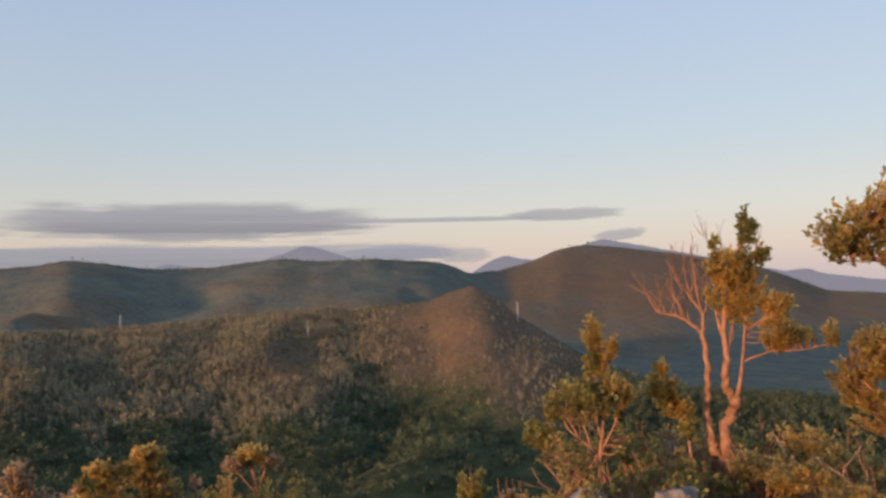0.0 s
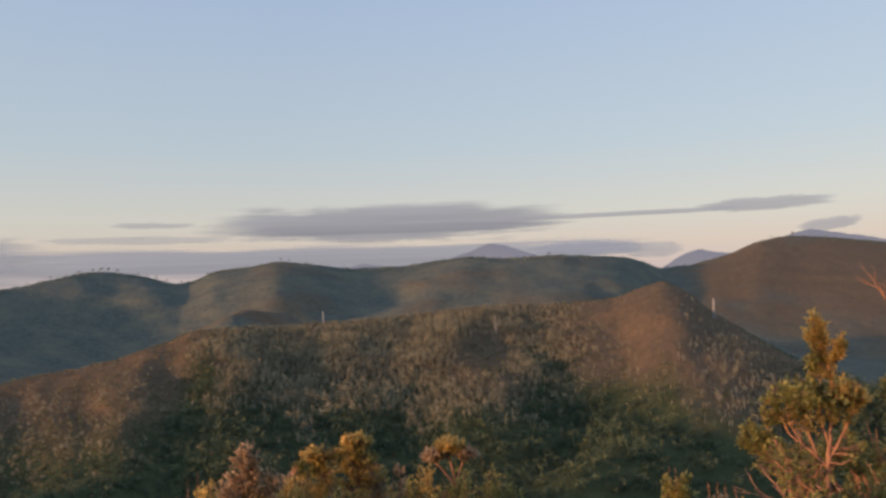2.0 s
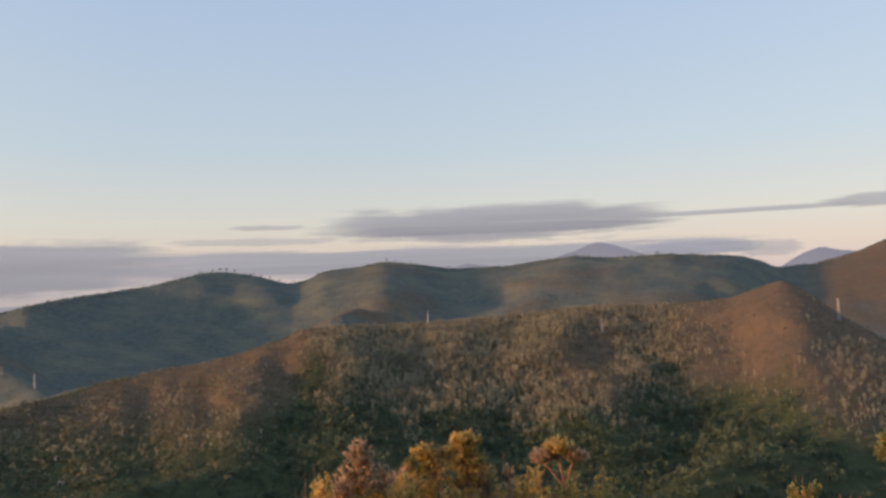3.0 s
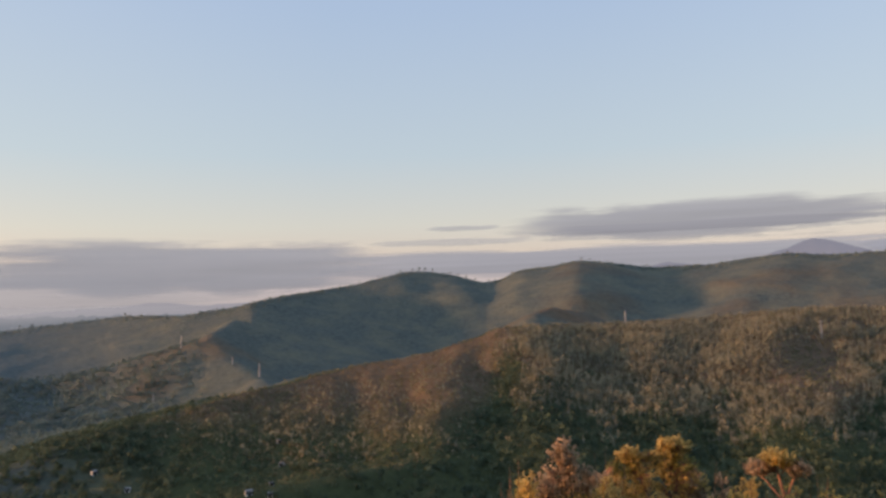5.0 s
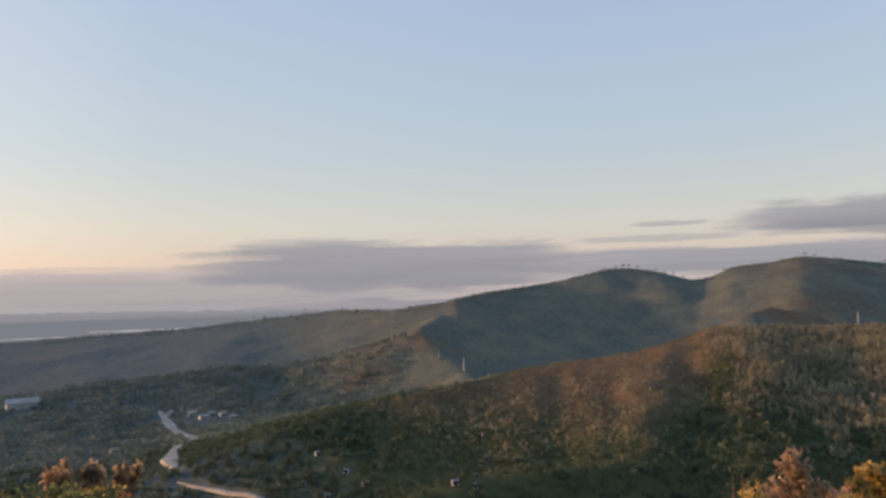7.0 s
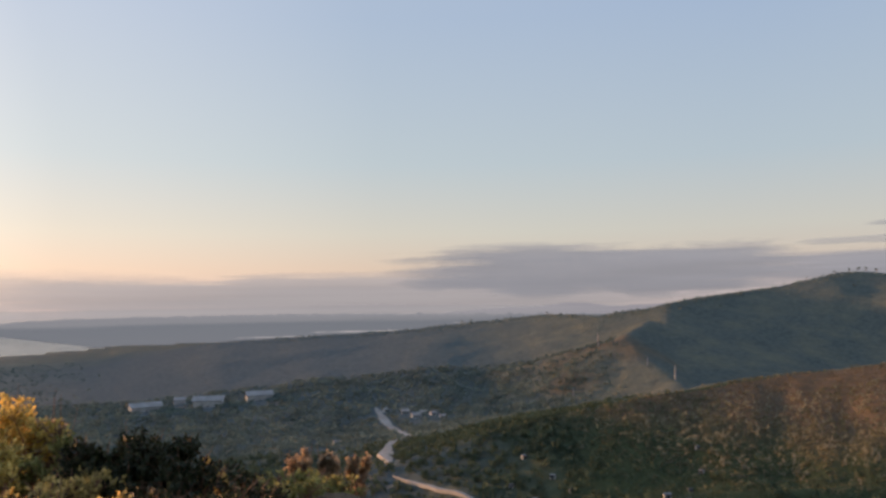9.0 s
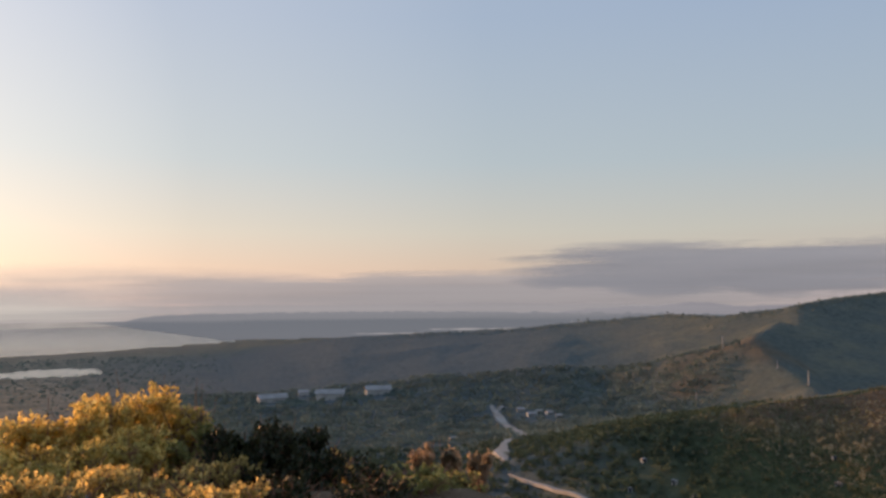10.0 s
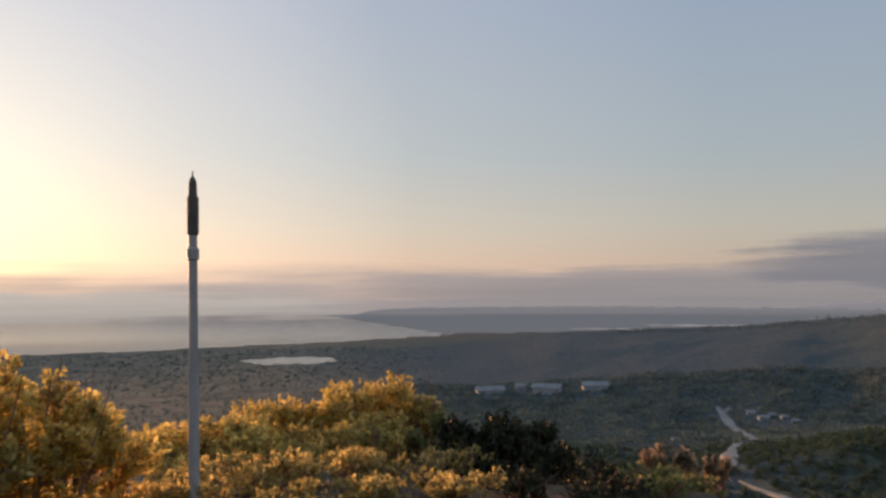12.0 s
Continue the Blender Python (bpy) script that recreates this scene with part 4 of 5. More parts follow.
# ---- trees and bushes round the lookout ----
class Soup:
    """Vertices and triangles gathered for one mesh."""
    def __init__(self):
        self.v, self.t, self.n = [], [], 0

    def add(self, verts, tris):
        self.v.append(np.asarray(verts, float))
        self.t.append(np.asarray(tris, int) + self.n)
        self.n += len(verts)

    def tube(self, pts, radii, sides=6):
        pts = np.asarray(pts, float)
        ring = []
        for k, p in enumerate(pts):
            d = pts[min(k + 1, len(pts) - 1)] - pts[max(k - 1, 0)]
            d = d / (np.linalg.norm(d) + 1e-9)
            u = np.cross(d, (0.31, 0.95, 0.05))
            u /= np.linalg.norm(u) + 1e-9
            w = np.cross(d, u)
            a = np.arange(sides) * 2 * np.pi / sides
            ring.append(p + radii[k] * (np.cos(a)[:, None] * u + np.sin(a)[:, None] * w))
        m, s = len(pts), sides
        tris = []
        for k in range(m - 1):
            for j in range(s):
                a, b, c, d = k * s + j, k * s + (j + 1) % s, (k + 1) * s + (j + 1) % s, (k + 1) * s + j
                tris += [(a, b, c), (a, c, d)]
        self.add(np.vstack(ring), tris)

    def mesh(self, name, mat, smooth=False):
        me = mesh_np(name, np.vstack(self.v), np.vstack(self.t), mat)
        if smooth:
            me.shade_smooth()
        return me


def rosettes(soup, tips, dirs, leaves, length, rng, width=0.55, open_=0.9):
    """Whorls of obovate leaves at twig ends, each leaf folded along its rib."""
    n = len(tips)
    tips, dirs = np.repeat(tips, leaves, 0), np.repeat(dirs, leaves, 0)
    m = n * leaves
    out = rng.normal(size=(m, 3))
    out -= (out * dirs).sum(1)[:, None] * dirs
    out /= np.linalg.norm(out, axis=1)[:, None] + 1e-9
    lean = rng.uniform(0.25, 1.0, (m, 1)) * open_
    d = dirs * (1.05 - lean * 0.8) + out * lean
    d /= np.linalg.norm(d, axis=1)[:, None] + 1e-9
    side = np.cross(d, dirs + 0.01)
    side /= np.linalg.norm(side, axis=1)[:, None] + 1e-9
    up = np.cross(side, d)
    L = length * rng.uniform(0.65, 1.25, (m, 1))
    base = tips - dirs * rng.uniform(0, 1.6, (m, 1)) * length + d * 0.1 * L
    W = L * width * 0.5
    mid = base + d * L * 0.6
    verts = np.stack([base, mid + side * W + up * W * 0.35, base + d * L, mid - side * W + up * W * 0.35], 1).reshape(-1, 3)
    k = 4 * np.arange(m)[:, None]
    soup.add(verts, np.concatenate([k + [0, 1, 2], k + [0, 2, 3]], 1).reshape(-1, 3))


def plant(name, az, r, stems, blobs, leaf_mats, label, category="bush", group="", leaf=0.06, leaves=11, seed=1, bark=None, twig=0.006, sink=0.05, split=True, tall=1.0):
    """A tree or bush. stems: lists of (x, y, z, radius) up from the root; x to the right and y away, seen from the lookout.
    blobs: (x, y, z, rx, ry, rz, tufts, leaf kind): leafy masses, whose twigs grow from the nearest stem."""
    rng = np.random.RandomState(seed)
    stems = [[(x, y, z * tall, w) for x, y, z, w in stem] for stem in stems]
    blobs = [(x, y, z * tall, rx, ry, rz * tall, count, kind) for x, y, z, rx, ry, rz, count, kind in blobs]
    root = tagged(new(name), label, category, group)
    p = polar(az, r, ground(az, r) - sink)
    root.matrix_basis = pose(p.x, p.y, p.z, 0, 0, az)
    wood, nodes, limbs = Soup(), [], []
    for stem in stems:
        s = np.array(stem, float)
        t = np.linspace(0, len(s) - 1, 5 * (len(s) - 1) + 1)
        fine = np.column_stack([np.interp(t, np.arange(len(s)), s[:, i]) for i in range(4)])
        k = np.convolve(np.pad(fine[:, 0], 1, "edge"), [0.25, 0.5, 0.25], "valid"), np.convolve(np.pad(fine[:, 1], 1, "edge"), [0.25, 0.5, 0.25], "valid")
        fine[:, 0], fine[:, 1] = k
        fine[:, :3] += rng.normal(0, 0.25, (len(fine), 3)) * fine[:, 3:4]
        limb = Soup() if split and (stem is stems[0] or fine[0, 3] > 0.0125) and len(limbs) < 10 else wood
        limb.tube(fine[:, :3], fine[:, 3] * rng.uniform(0.88, 1.15, len(fine)), 8 if fine[0, 3] > 0.02 else 5)
        if limb is not wood:
            limbs.append((limb, fine[0, 2]))
        nodes.append(fine[len(fine) // 3:])
    nodes = np.vstack(nodes)
    tufts = {}
    for x, y, z, rx, ry, rz, count, kind in blobs:
        q = rng.normal(size=(count, 3))
        q /= np.linalg.norm(q, axis=1)[:, None]
        q *= rng.uniform(0.45, 1.08, (count, 1))
        tips = q * (rx, ry, rz) + (x, y, z)
        tips = tips[tips[:, 2] > 0.05]
        for tip in tips:
            below = nodes[:, 2] < tip[2] + 0.02
            pool = nodes[below] if below.any() else nodes
            near = pool[np.argmin(((pool[:, :3] - tip) ** 2).sum(1) + rng.uniform(0, 0.02, len(pool)))]
            start, gap = near[:3], tip - near[:3]
            bend = start + gap * 0.5 + rng.normal(0, 0.07, 3) * np.linalg.norm(gap) - (0, 0, 0.08 * np.linalg.norm(gap))
            w0 = min(near[3] * 0.6, twig * (1 + 1.5 * np.linalg.norm(gap)))
            wood.tube([start, bend, tip], [w0, w0 * 0.7, twig * 0.35], 3)
            d = tip - bend
            d = d / (np.linalg.norm(d) + 1e-9) + (0, 0, 0.5)
            tufts.setdefault(kind, []).append((tip, d / np.linalg.norm(d)))
    holder = root
    for limb, low in limbs:
        if limb is limbs[0][0]:
            holder = adopt("trunk", limb.mesh("trunk", bark or BARK, True), root)
        else:
            adopt("trunk" if low < 0.01 else "branch", limb.mesh("branch", bark or BARK, True), root if low < 0.01 else holder)
    rest = adopt("twig_growth" if limbs else "trunk", wood.mesh("twig_growth", bark or BARK, True), holder)
    if limbs:
        tagged(rest, "fine pale twigs", kind="stuff")
    for kind, pairs in tufts.items():
        soup = Soup()
        rosettes(soup, np.array([a for a, _ in pairs]), np.array([b for _, b in pairs]), leaves, leaf, rng)
        adopt("crown", soup.mesh("crown", leaf_mats[kind]), root)
    return root


def bare_branches(stem_ends, rng, length, depth, width):
    """Forking leafless branches: lists of (x, y, z, radius)."""
    out = []
    for (p, d) in stem_ends:
        todo = [(np.array(p, float), np.array(d, float), length, width, depth)]
        while todo:
            p0, d0, L, w, left = todo.pop()
            d0 = d0 / np.linalg.norm(d0)
            line = [(*p0, w)]
            q = p0
            for i in range(3):
                d0 = d0 + rng.normal(0, 0.16, 3) + (0, 0, 0.06)
                d0 /= np.linalg.norm(d0)
                q = q + d0 * L / 3
                line.append((*q, w * (1 - 0.22 * (i + 1))))
            out.append(line)
            if left:
                for k in range(rng.randint(2, 4)):
                    at = np.array(line[rng.randint(1, 4)][:3])
                    todo.append((at, d0 + rng.normal(0, 0.42, 3), L * rng.uniform(0.55, 0.8), w * 0.55, left - 1))
    return out


MIXED = [LEAF_OLIVE, LEAF_AMBER, LEAF_RUST, LEAF_DARK, LEAF_AMBER_BRIGHT]
rng = np.random.RandomState(21)

# the tall twin-stemmed tree, one stem leafless
left_stem = [(-0.02, 0, 0.3, 0.05), (-0.12, 0, 0.44, 0.047), (-0.16, 0, 0.6, 0.043), (-0.22, 0.02, 0.9, 0.04), (-0.18, 0, 1.26, 0.036), (-0.19, 0, 1.55, 0.033), (-0.23, 0, 1.86, 0.028)]
right_stem = [(0.02, 0, -0.05, 0.085), (0.0, 0, 0.3, 0.075), (0.01, 0, 0.5, 0.066), (-0.02, 0, 0.74, 0.064), (0.08, 0.02, 1.02, 0.06), (0.09, 0.02, 1.12, 0.052), (0.0, 0.02, 1.23, 0.046), (-0.01, 0, 1.37, 0.042), (0.04, 0, 1.55, 0.036), (0.0, 0, 1.82, 0.03), (0.04, 0, 2.2, 0.024), (0.16, 0, 2.6, 0.018), (0.27, 0, 3.1, 0.009)]
side_limbs = [[(0.1, 0, 1.1, 0.03), (0.16, -0.03, 1.3, 0.022), (0.2, 0, 1.65, 0.018), (0.24, 0, 2.02, 0.014), (0.3, 0, 2.5, 0.007)], [(0.01, 0, 1.75, 0.022), (-0.07, 0, 2.0, 0.016), (-0.08, 0.05, 2.4, 0.011), (-0.06, 0, 2.8, 0.005)],
              [(0.16, 0, 1.5, 0.016), (0.45, 0.05, 1.62, 0.012), (0.8, 0, 1.65, 0.009), (1.12, 0, 1.74, 0.005)], [(0.22, 0, 1.85, 0.012), (0.4, 0, 1.98, 0.009), (0.56, 0, 2.2, 0.005)], [(0.12, 0, 2.4, 0.012), (0.3, 0, 2.6, 0.008), (0.42, 0, 2.75, 0.005)],
              [(0.04, 0, 1.6, 0.014), (0.1, 0.05, 1.95, 0.011), (0.14, 0, 2.3, 0.007)]]
# the dead stem's fan of branches
dead = [[(-0.22, 0, 1.8, 0.024), (-0.36, 0.02, 1.95, 0.019), (-0.47, 0, 2.02, 0.016), (-0.72, 0.02, 2.07, 0.012), (-0.82, 0, 2.3, 0.006)],
        [(-0.22, 0, 1.86, 0.024), (-0.2, 0, 2.04, 0.018), (-0.32, 0, 2.2, 0.015), (-0.43, 0, 2.38, 0.011), (-0.6, 0, 2.68, 0.005)], [(-0.3, 0, 2.17, 0.012), (-0.38, 0.06, 2.4, 0.009), (-0.41, 0.05, 2.76, 0.004)],
        [(-0.21, 0, 2.02, 0.014), (-0.27, -0.05, 2.3, 0.01), (-0.3, -0.06, 2.75, 0.004)], [(-0.21, 0, 1.95, 0.014), (-0.15, 0.05, 2.25, 0.009), (-0.16, 0.06, 2.5, 0.004)], [(-0.4, 0, 1.98, 0.012), (-0.46, -0.08, 2.15, 0.009), (-0.6, -0.1, 2.4, 0.004)]]
tips = [((-0.5, 0, 2.03), (-0.2, 0.2, 1)), ((-0.62, 0, 2.05), (-0.3, -0.2, 1)), ((-0.7, 0, 2.08), (-0.2, 0, 1)), ((-0.76, 0, 2.15), (-0.7, 0.1, 0.7)), ((-0.42, 0, 2.37), (-0.5, 0.2, 1)), ((-0.5, 0, 2.5), (-0.1, -0.2, 1)), ((-0.36, 0, 2.27), (-0.6, -0.2, 1)),
        ((-0.38, 0.06, 2.42), (-0.1, 0.1, 1)), ((-0.28, -0.05, 2.35), (0.15, 0, 1)), ((-0.29, -0.05, 2.5), (-0.1, 0.1, 1)), ((-0.16, 0.05, 2.28), (0.2, 0, 1)), ((-0.5, -0.08, 2.2), (-0.4, 0, 1)), ((-0.36, 0, 1.95), (-0.2, 0.3, 1)), ((-0.56, 0, 2.04), (0.1, 0.2, 1)), ((-0.33, 0.03, 2.3), (0.2, 0.2, 1)), ((-0.46, 0, 2.42), (0.3, 0.1, 1)), ((-0.66, 0, 2.06), (-0.6, 0.1, 0.8)), ((-0.25, -0.03, 2.2), (-0.3, -0.1, 1)), ((-0.44, 0, 2.02), (-0.5, -0.3, 1))]
dead += bare_branches(tips, rng, 0.26, 2, 0.009)
spikes = bare_branches([((0.3, 0, 2.55), (0.35, 0, 1)), ((0.36, 0, 2.6), (0.2, 0, 1)), ((-0.05, 0, 2.6), (-0.3, 0, 1)), ((0.05, 0, 2.6), (-0.1, 0, 1)), ((-0.06, 0, 2.7), (-0.15, 0.1, 1))], rng, 0.34, 1, 0.006)
lifts = bare_branches([((x, 0, z), (dx, dy, 1)) for x, z, dx, dy in ((0.0, 1.85, -0.2, 0.3), (0.03, 1.95, 0.3, -0.3), (0.22, 1.8, 0.3, 0.3), (0.2, 1.95, -0.3, -0.2), (-0.05, 2.05, -0.4, -0.2), (0.1, 1.75, 0.1, 0.2), (0.24, 2.1, 0.5, 0.1))], rng, 0.32, 1, 0.008)
plant("tree", -20.3, 9.0, [right_stem, left_stem] + side_limbs + dead + spikes + lifts, [
    (0.12, 0, 2.58, 0.29, 0.26, 0.2, 210, 1), (0.03, 0, 2.26, 0.24, 0.22, 0.2, 85, 1), (0.28, 0, 2.28, 0.22, 0.22, 0.22, 95, 1), (0.17, 0, 2.0, 0.18, 0.18, 0.12, 26, 1), (0.27, 0, 2.98, 0.085, 0.08, 0.25, 80, 0), (-0.05, 0, 2.8, 0.06, 0.06, 0.13, 24, 0), (0.43, 0, 2.7, 0.08, 0.08, 0.1, 30, 0),
    (0.56, 0, 2.16, 0.17, 0.17, 0.13, 65, 1), (0.57, 0, 1.86, 0.19, 0.19, 0.19, 120, 1), (0.78, 0, 1.82, 0.13, 0.13, 0.12, 40, 0), (1.08, 0, 1.83, 0.08, 0.09, 0.14, 40, 1), (0.0, 0, 0.18, 0.22, 0.2, 0.12, 30, 0)],
    MIXED, "twin-stemmed tree lit orange, one stem bare and dead", "tree", leaf=0.06, leaves=9, seed=3, split=True)

plant("bush", -11.4, 8.0, [
    [(0.02, 0, 0, 0.03), (0.0, 0, 0.3, 0.026), (0.0, 0, 0.56, 0.021), (0.04, 0, 0.9, 0.016), (0.07, 0, 1.38, 0.013), (0.0, 0, 1.68, 0.009), (-0.05, 0, 1.98, 0.005)],
    [(0.07, 0, 1.34, 0.011), (0.14, 0, 1.55, 0.008), (0.18, 0, 1.78, 0.004)], [(0, 0, 0.5, 0.02), (-0.1, 0, 0.62, 0.017), (-0.32, 0, 0.8, 0.014), (-0.42, 0, 1.05, 0.009), (-0.44, 0, 1.22, 0.004)],
    [(-0.08, 0, 0.6, 0.014), (-0.18, 0.05, 0.9, 0.011), (-0.2, 0.05, 1.3, 0.005)], [(0, 0, 0.54, 0.017), (0.13, 0, 0.8, 0.013), (0.26, 0, 1.1, 0.009), (0.31, 0, 1.3, 0.004)], [(-0.01, 0, 0.15, 0.015), (-0.25, -0.05, 0.36, 0.013), (-0.52, 0, 0.58, 0.01), (-0.64, 0, 0.86, 0.005)],
    [(0.02, 0, 0.7, 0.015), (-0.05, -0.05, 1.0, 0.011), (-0.02, -0.05, 1.34, 0.005)], [(-0.2, 0, 0.7, 0.011), (-0.33, -0.08, 0.95, 0.008), (-0.32, -0.08, 1.25, 0.004)], [(-0.3, -0.05, 0.4, 0.01), (-0.36, -0.08, 0.6, 0.008), (-0.56, -0.05, 0.95, 0.004)]],
    [(-0.04, 0, 1.78, 0.1, 0.1, 0.2, 80, 1), (0.15, 0, 1.64, 0.08, 0.08, 0.13, 34, 1), (-0.07, 0, 1.5, 0.1, 0.1, 0.14, 36, 0), (0.05, 0, 1.48, 0.11, 0.1, 0.14, 34, 1), (-0.12, 0, 1.2, 0.4, 0.3, 0.15, 170, 0), (0.2, 0, 1.2, 0.18, 0.18, 0.16, 75, 1), (-0.1, 0, 1.0, 0.4, 0.3, 0.14, 60, 1),
     (-0.48, 0, 1.02, 0.12, 0.14, 0.16, 40, 0), (-0.64, 0, 0.76, 0.15, 0.15, 0.15, 70, 0), (-0.35, 0, 0.5, 0.3, 0.25, 0.2, 50, 0), (0.2, 0.1, 0.7, 0.18, 0.2, 0.2, 16, 0)],
    MIXED, "olive-green bush with an upright leafy leader and pale stems", leaf=0.055, leaves=9, seed=5, twig=0.01)
plant("bush", -16.4, 8.75, [[(0.2, 0, 0, 0.024), (0.21, 0, 0.35, 0.02), (0.2, 0, 0.65, 0.016), (0.1, 0, 1.0, 0.012), (-0.02, 0, 1.25, 0.009), (-0.08, 0, 1.52, 0.005)], [(0.2, 0, 0.55, 0.011), (0.24, 0, 0.8, 0.008), (0.22, 0, 1.0, 0.004)], [(0.08, 0, 1.02, 0.008), (-0.1, 0, 1.15, 0.006), (-0.2, 0, 1.36, 0.004)], [(0.2, 0, 0.1, 0.01), (0.08, 0, 0.35, 0.007), (0.05, 0, 0.55, 0.003)]],
    [(-0.08, 0, 1.44, 0.08, 0.08, 0.12, 36, 1), (-0.08, 0, 1.24, 0.2, 0.18, 0.14, 120, 1), (0.05, 0, 1.05, 0.2, 0.18, 0.13, 95, 1), (0.18, 0, 0.8, 0.1, 0.1, 0.17, 50, 0), (0.13, 0, 0.4, 0.14, 0.14, 0.18, 18, 0)],
    MIXED, "slender olive-green bush beside the twin-stemmed tree", leaf=0.055, leaves=9, seed=6)
plant("tree", -30.4, 9.0, [[(0.25, 0, 0, 0.06), (0.15, 0, 0.7, 0.05), (0.0, 0, 1.3, 0.035), (-0.1, 0, 1.8, 0.015)], [(0.1, 0, 0.8, 0.03), (-0.2, 0, 1.25, 0.02), (-0.35, 0, 1.5, 0.008)], [(0.1, 0, 0.9, 0.03), (0.35, 0, 1.5, 0.015)]],
    [(-0.08, 0, 1.62, 0.3, 0.3, 0.26, 150, 1), (-0.3, 0, 1.3, 0.28, 0.25, 0.26, 110, 1), (0.25, 0, 1.5, 0.35, 0.3, 0.35, 140, 1), (-0.15, 0, 1.0, 0.34, 0.25, 0.24, 90, 1), (0.2, 0, 0.9, 0.34, 0.25, 0.3, 90, 1)],
    MIXED, "low spreading tree with amber sunlit leaves", "tree", leaf=0.062, leaves=9, seed=8)
plant("tree", -33.8, 6.6, [[(0.1, 0, 0, 0.07), (0.05, 0, 0.9, 0.06), (-0.05, 0, 1.7, 0.045), (-0.2, 0, 2.15, 0.03), (-0.5, 0, 2.4, 0.015)], [(-0.1, 0, 1.9, 0.03), (-0.35, 0, 2.1, 0.02), (-0.7, 0, 2.2, 0.008)], [(0, 0, 1.8, 0.03), (0.2, 0, 2.3, 0.02), (0.4, 0, 2.7, 0.008)]],
    [(-0.45, 0, 2.36, 0.44, 0.4, 0.24, 200, 1), (-0.15, 0, 2.6, 0.35, 0.35, 0.18, 130, 1), (0.2, 0, 2.7, 0.4, 0.4, 0.3, 120, 1), (-0.66, 0, 2.3, 0.2, 0.2, 0.18, 60, 0)],
    MIXED, "tree with a flat leafy crown overhanging the slope", "tree", leaf=0.055, leaves=9, seed=9, tall=1.04)

# bushes on the slope below
plant("tree", 23.0, 17.0, [[(0, 0, 0, 0.07), (0.05, 0, 0.9, 0.05), (-0.2, 0, 1.5, 0.035), (-0.3, 0, 2.1, 0.015)], [(0.05, 0, 0.9, 0.04), (0.35, 0, 1.6, 0.03), (0.5, 0, 2.2, 0.015)], [(0, 0, 0.8, 0.03), (-0.6, 0, 1.3, 0.02), (-1.0, 0, 1.7, 0.01)]],
    [(0.46, 0, 2.28, 0.36, 0.32, 0.17, 150, 1), (0.28, 0, 2.05, 0.36, 0.34, 0.22, 110, 1), (0.66, 0, 1.95, 0.32, 0.3, 0.22, 90, 0), (-0.4, 0, 2.08, 0.38, 0.32, 0.16, 140, 1), (-0.6, 0, 1.85, 0.34, 0.3, 0.2, 90, 0), (0.0, 0, 1.6, 0.9, 0.5, 0.32, 230, 1), (0.8, 0, 1.6, 0.36, 0.36, 0.26, 80, 1), (-0.9, 0, 1.55, 0.34, 0.3, 0.24, 70, 2)],
    MIXED, "round-headed small tree with golden and olive leaves", "tree", leaf=0.07, leaves=9, seed=12, tall=1.1)
plant("bush", 29.4, 15.2, [[(0, 0, 0, 0.05), (0.05, 0, 0.7, 0.035), (0.0, 0, 1.3, 0.02), (-0.05, 0, 1.9, 0.01)], [(0.02, 0, 0.6, 0.03), (0.35, 0, 1.1, 0.015), (0.5, 0, 1.4, 0.008)], [(0.02, 0, 0.5, 0.03), (-0.35, 0, 1.1, 0.015)]],
    [(-0.02, 0, 1.85, 0.28, 0.26, 0.3, 140, 2), (0.25, 0, 1.4, 0.4, 0.3, 0.3, 150, 2), (-0.35, 0, 1.3, 0.3, 0.3, 0.35, 120, 2), (0, 0, 0.9, 0.6, 0.4, 0.3, 120, 1)],
    MIXED, "pinkish rust-coloured bush with bare pale stems", leaf=0.075, leaves=8, seed=13, tall=1.1)
plant("tree", 14.3, 20.0, [[(0.1, 0, 0, 0.08), (0.1, 0, 1.2, 0.06), (0.12, 0, 1.9, 0.05), (-0.05, 0, 2.5, 0.03), (-0.2, 0, 3.0, 0.01)], [(0.12, 0, 1.9, 0.04), (0.3, 0, 2.4, 0.025), (0.5, 0, 2.7, 0.01)], [(0.1, 0, 1.8, 0.04), (-0.3, 0, 2.3, 0.025), (-0.6, 0, 2.5, 0.01)]],
    [(-0.05, 0, 2.9, 0.42, 0.4, 0.22, 180, 1), (0.38, 0, 2.66, 0.36, 0.35, 0.18, 120, 2), (-0.45, 0, 2.64, 0.36, 0.35, 0.17, 120, 2), (0, 0, 1.3, 0.9, 0.7, 0.5, 200, 0)],
    MIXED, "umbrella-crowned small tree with dull brown leaves", "tree", leaf=0.09, leaves=8, seed=14)


